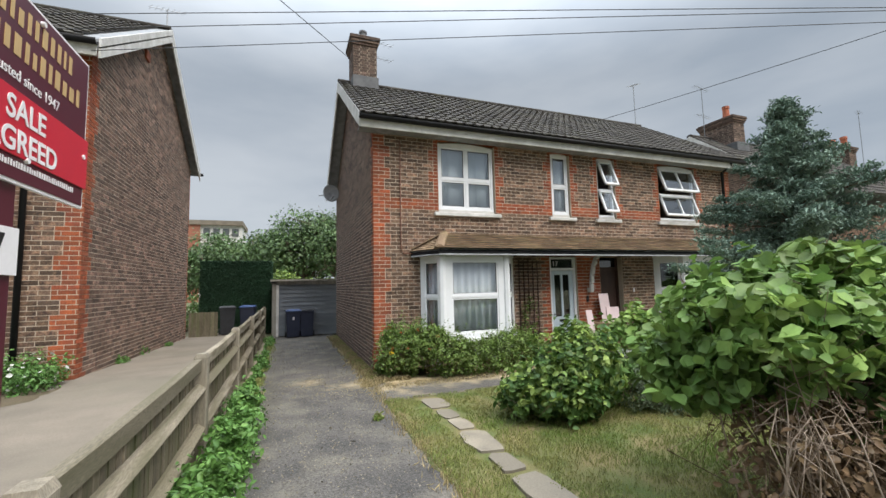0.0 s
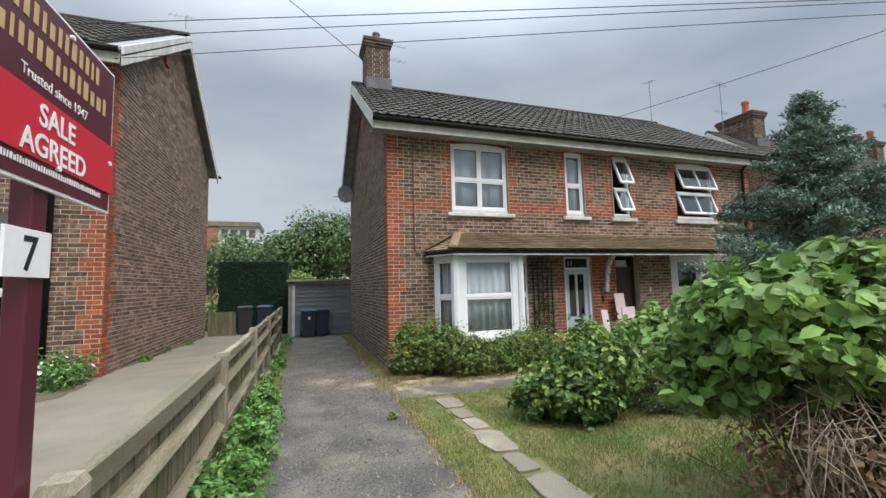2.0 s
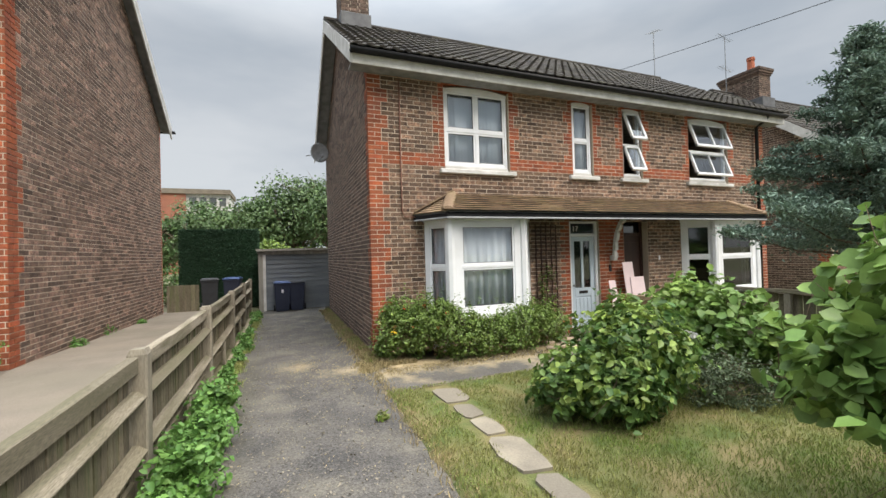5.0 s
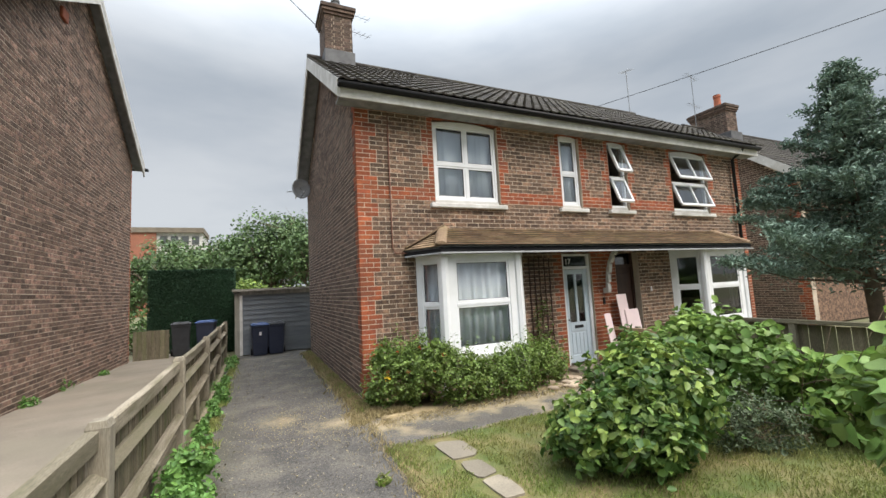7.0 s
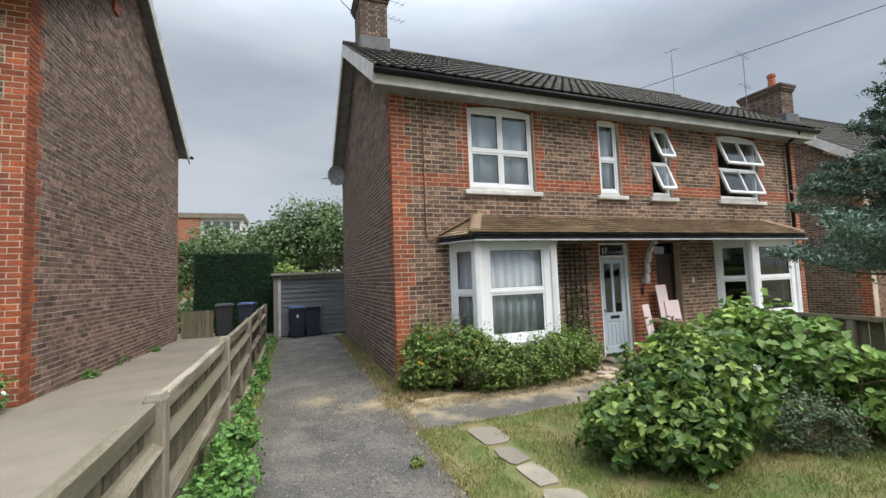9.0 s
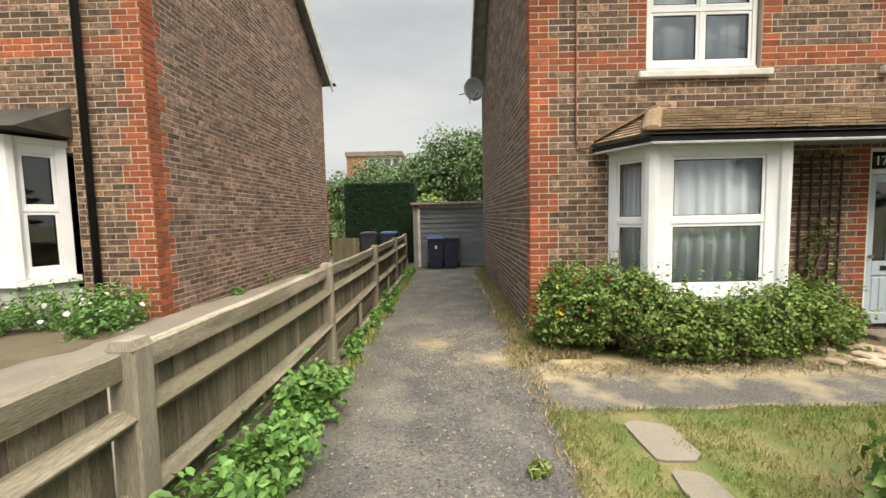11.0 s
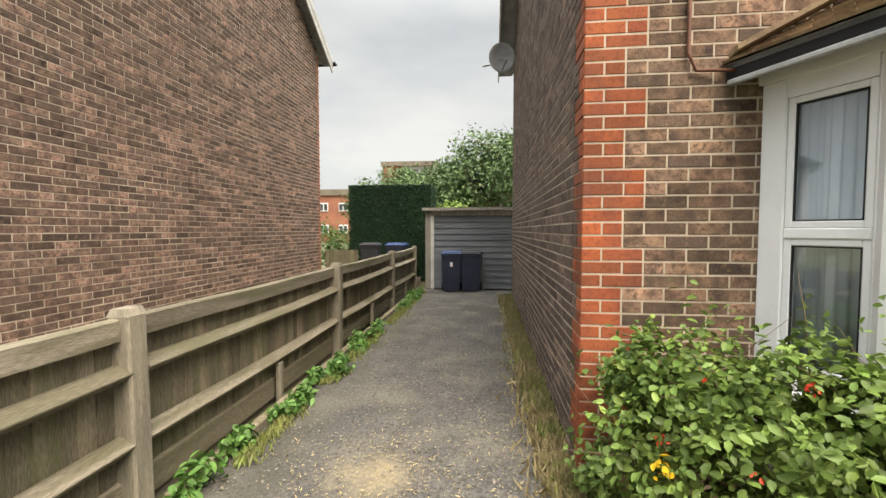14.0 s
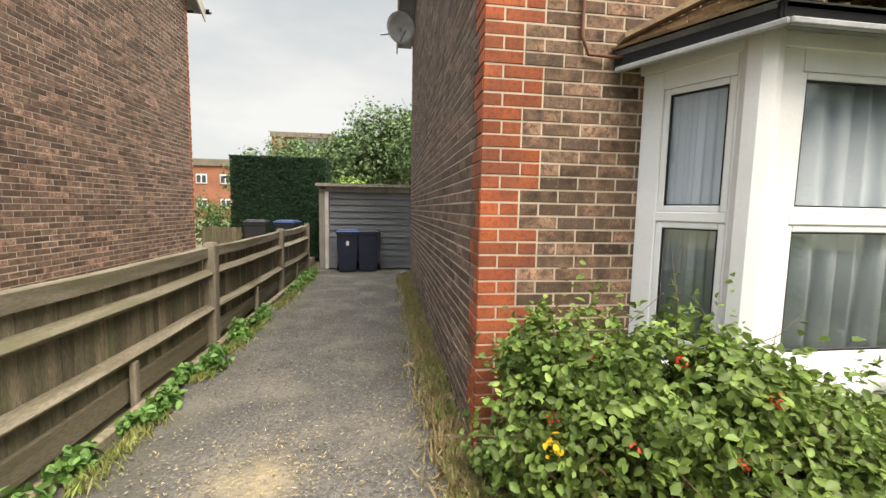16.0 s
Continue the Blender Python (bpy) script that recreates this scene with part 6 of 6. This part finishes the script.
lp = np.column_stack([lx[ok], ly[ok], np.full(ok.sum(), 0.024)])
litter = part("dry_clippings", leaves_mesh("dry_clippings", lp, rg.normal(size=lp.shape) * 0.25 + np.array([0, 0, 1]), 0.022 * (0.4 + 1.2 * rg.random(len(lp))), 0.22, rg, 0, True), straw, None, "scattered dry clippings on the drive and path")
tagged(litter, category="debris", kind="stuff")
gy2 = rg.uniform(-0.5, 6.6, 5200)
gp2 = np.column_stack([-0.02 - np.abs(rg.normal(size=5200)) * 0.08, gy2, np.full(5200, 0.035)])[np.array([noise.noise((y * 2.0, 8, 0)) for y in gy2]) > -0.05]
wall_grass = part("wall_grass", leaves_mesh("wall_grass", gp2, rg.normal(size=gp2.shape) * np.array([1, 1, 0.35]), 0.13 * (0.4 + rg.random(len(gp2))), 0.14, rg, -1.2, True), grass_mat, None, "green and yellow grass along the foot of the gable wall")
tagged(wall_grass, category="grass", kind="stuff")
bp2 = np.column_stack([rg.uniform(-0.05, 3.6, 1700), -1.12 + rg.normal(size=1700) * 0.1, np.full(1700, 0.035)])
bed_grass = part("bed_grass", leaves_mesh("bed_grass", bp2, rg.normal(size=bp2.shape) * np.array([1, 1, 0.6]), 0.065 * (0.4 + rg.random(len(bp2))), 0.1, rg, -0.4, True), straw, None, "dry grass and clippings at the edge of the bed")
tagged(bed_grass, category="grass", kind="stuff")
cp3 = np.column_stack([rg.uniform(-0.12, 0.5, 3200), rg.uniform(-0.85, -0.03, 3200), np.full(3200, 0.05)])
corner_straw = part("dry_grass", leaves_mesh("corner_grass", cp3, rg.normal(size=cp3.shape) * np.array([1, 1, 0.5]), 0.11 * (0.4 + rg.random(len(cp3))), 0.09, rg, -0.5, True), straw, None, "dead yellow grass heaped at the brick corner of the house")
tagged(corner_straw, category="grass", kind="stuff")
nc = 18000
cp = np.column_stack([rg.uniform(-2.15, -0.1, nc), rg.uniform(-7.0, 7.0, nc), np.full(nc, 0.016)])
chips = part("gravel", leaves_mesh("gravel", cp, rg.normal(size=cp.shape) * 0.5 + np.array([0, 0, 1]), 0.015 * (0.4 + 1.5 * rg.random(nc) ** 3), 0.8, rg, 0, True), slab_mat, None, "loose pale stone chips on the tarmac")
tagged(chips, category="gravel", kind="stuff")
weed = thing("weed_tuft", "small tuft of grass growing through the drive", "weed", "drive weeds")
foliage("foliage", [(-0.5, -2.75, 0.05, 0.07, 0.06, 0.06)], 60, 0.08, grass_mat, weed, 320, 0.2, 0.1, floor=0.0, up=0.0)
slabs = thing("stepping_slabs", "broken pale stone slabs set in the lawn", "paving")
rs = random.Random(5)
y = -2.15
while y > -6.4:
    ln = rs.uniform(0.35, 0.7)
    xc, wd = 0.37 + rs.uniform(-0.03, 0.03), rs.uniform(0.26, 0.38)
    n = 9
    pts = [(xc + wd / 2 * math.copysign(abs(math.cos(t)) ** 0.5, math.cos(t)) * rs.uniform(0.76, 1.04), y - ln / 2 + ln / 2 * math.copysign(abs(math.sin(t)) ** 0.5, math.sin(t)) * rs.uniform(0.8, 1.02), 0) for t in [2 * math.pi * (k + 0.5) / n for k in range(n)]]
    part("slab", Mesh().prism(pts, (0, 0, -0.03), (0, 0, 0.04 + rs.uniform(0, 0.006))), slab_mat, slabs)
    y -= ln + rs.uniform(0.0, 0.03)
for k in range(12):
    x, y, s = 3.3 + rs.uniform(-0.5, 0.5), -0.85 + rs.uniform(-0.3, 0.35), rs.uniform(0.05, 0.13)
    st = Mesh().box(-s, s, -s * 0.7, s * 0.7, 0, s * 0.6, s * 0.2)
    o = tagged(part("rubble_stone", st, dry_rubble, None, "pale broken stone lying by the front door"), category="stone", group="loose stones")
    o.matrix_world = pose(x, y, 0.015, 0, 0, rs.uniform(0, 180))


# ---- brickwork ----
def brick_mesh(length):
    """A brick whose face looks along -y, with slightly softened arrises."""
    h, d, b = 0.0652, 0.03, 0.0025
    m = Mesh()
    m.v = [(0, d, 0), (length, d, 0), (length, d, h), (0, d, h), (0, b, 0), (length, b, 0), (length, b, h), (0, b, h), (b, 0, b), (length - b, 0, b), (length - b, 0, h - b), (b, 0, h - b)]
    m.f = [(8, 9, 10, 11), (4, 5, 9, 8), (5, 6, 10, 9), (6, 7, 11, 10), (7, 4, 8, 11), (0, 1, 5, 4), (1, 2, 6, 5), (2, 3, 7, 6), (3, 0, 4, 7)]
    return m


def lay_bricks(wall, m, length, top, openings, is_red, cuts, single, mats, seed, z_from=0, limit=300, start=0.0):
    """Stretcher-bond brickwork on the plane y = 0 of m, x along it. top(x) bounds it above."""
    rng = random.Random(seed)
    fields = {"stock": Mesh(), "red": Mesh()}
    shared, count, course, k = {}, 0, 0.0762, z_from
    while True:
        z = k * course
        if z > max(top(length * f) for f in (0, 0.25, 0.5, 0.75, 1)):
            break
        edges = {0.0, length}
        u = start - (0.1175 if k % 2 else 0.0)
        while u < length:
            if u > 0:
                edges.add(u)
            u += 0.235
        hard = set(cuts(k))
        for o in openings:
            if o[2] < z + 0.07 and o[3] > z + 0.005:
                hard |= {o[0], o[1]}
        edges = {e for e in edges if all(abs(e - q) > 0.06 for q in hard)} | {q for q in hard if 0 < q < length} | {0.0, length}
        es = sorted(edges)
        for a, b in zip(es, es[1:]):
            mid_u = (a + b) / 2
            if b - a < 0.03 or z + 0.06 > top(mid_u):
                continue
            if any(o[0] < mid_u < o[1] and o[2] < z + 0.06 and o[3] > z + 0.015 for o in openings):
                continue
            red = is_red(mid_u, z + 0.035, k)
            q = m @ pose(a + 0.0055, rng.uniform(-0.002, 0.001), z + 0.0055 + rng.uniform(-0.001, 0.001), rng.uniform(-0.6, 0.6), 0, rng.uniform(-0.4, 0.4))
            if count < limit and single(mid_u, z):
                key = (round(b - a, 3), red)
                if key not in shared:
                    shared[key] = brick_mesh(b - a - 0.011).mesh("brick")
                    shared[key].materials.append(mats[1] if not red else red_single)
                o = part("brick", shared[key], None, wall)
                o.matrix_local = q
                count += 1
            else:
                bm_ = brick_mesh(b - a - 0.011)
                fields["red" if red else "stock"].add([q @ Vector(v) for v in bm_.v], bm_.f)
        k += 1
    for key, mesh in fields.items():
        if mesh.f:
            part("brickwork", mesh, mats[0] if key == "stock" else red_joined, wall, kind="stuff")


def quoin(k):
    return 0.3525 if (k // 3) % 2 == 1 else 0.235


JAMBS = [(1.40, 2.76), (4.27, 4.81), (5.64, 6.20), (7.68, 9.05)]


def front_red(u, z, k):
    if u < quoin(k) or u > W - quoin(k):
        return True
    if 43 <= k <= 45:
        return True
    j = 0.225 if (k // 3) % 2 else 0.1125
    if 3.26 < z < 4.85 and any(a - j < u < b + j for a, b in JAMBS):
        return True
    if z > 4.76:
        return True
    if z < 2.4 and (3.9 < u < 4.12 or 4.88 < u < 5.57):
        return True
    return False


def front_cuts(k):
    j, z = (0.225 if (k // 3) % 2 else 0.1125), k * 0.0762
    c = [quoin(k), W - quoin(k)]
    if 3.22 < z < 4.85 and not 43 <= k <= 45:
        c += [e for a, b in JAMBS for e in (a - j, b + j)]
    return c


lay_bricks(wall_front, ID, W, lambda u: 4.93, OPEN_FRONT, front_red, front_cuts, lambda u, z: u < 1.0 and 0.15 < z < 2.6, (stock_joined, stock_single), 401)


def arch(wall, x0, x1, z1, rise, parent_red):
    """A segmental arch of red bricks on end."""
    n = max(7, int((x1 - x0 + 0.2) / 0.078))
    a = Mesh()
    for k in range(n):
        f0, f1 = (k + 0.06) / n, (k + 0.94) / n
        pts = []
        for f, up in ((f0, 0), (f1, 0), (f1, 0.15), (f0, 0.15)):
            x = x0 - 0.04 + (x1 - x0 + 0.08) * f
            t = 2 * f - 1
            pts.append((x + t * up * 0.28, -0.009, z1 + rise * (1 - t * t) + up))
        a.prism(pts, (0, 0, 0), (0, 0.1, 0))
    part("arch", a, red_joined, wall, "red brick arch over the window", kind="stuff")


for (a, b), r in zip(JAMBS, (0.06, 0.035, 0.035, 0.06)):
    arch(wall_front, a, b, 4.775, r, True)

SIDE_M = pose(0, 6.7, 0, 0, 0, -90)


def gable_top(u):
    return 4.95 + (7.25 - 4.95) * (1 - abs(u - 3.35) / 3.35)


# laid in the darkened copy, so this side's shade is partly colour
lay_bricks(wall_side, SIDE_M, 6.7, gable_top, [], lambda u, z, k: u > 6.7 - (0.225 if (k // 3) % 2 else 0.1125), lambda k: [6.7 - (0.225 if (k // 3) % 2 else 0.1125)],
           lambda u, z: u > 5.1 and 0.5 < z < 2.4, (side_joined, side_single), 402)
N_SIDE = pose(NX, NF, 0, 0, 0, 90)


def n_top(u):
    return NE + (NR - 0.05 - NE) * (1 - abs(u - (NB - NF) / 2) / ((NB - NF) / 2))


lay_bricks(n_side, N_SIDE, NB - NF, n_top, [], lambda u, z, k: u < quoin(k) or u > NB - NF - 0.11, lambda k: [quoin(k), NB - NF - 0.11], lambda u, z: 0.3 < u < 3.2 and 1.0 < z < 2.6, (neighbour_joined, neighbour_single), 403, 2)
N_FRONT = pose(-11, NF, 0)
lay_bricks(n_front, N_FRONT, 11 + NX, lambda u: NE, [(a + 11, b + 11, c, d) for a, b, c, d in N_OPEN], lambda u, z, k: u > 11 + NX - quoin(k) or 47 <= k <= 49, lambda k: [11 + NX - quoin(k)],
           lambda u, z: False, (stock_joined, stock_single), 404, 2)

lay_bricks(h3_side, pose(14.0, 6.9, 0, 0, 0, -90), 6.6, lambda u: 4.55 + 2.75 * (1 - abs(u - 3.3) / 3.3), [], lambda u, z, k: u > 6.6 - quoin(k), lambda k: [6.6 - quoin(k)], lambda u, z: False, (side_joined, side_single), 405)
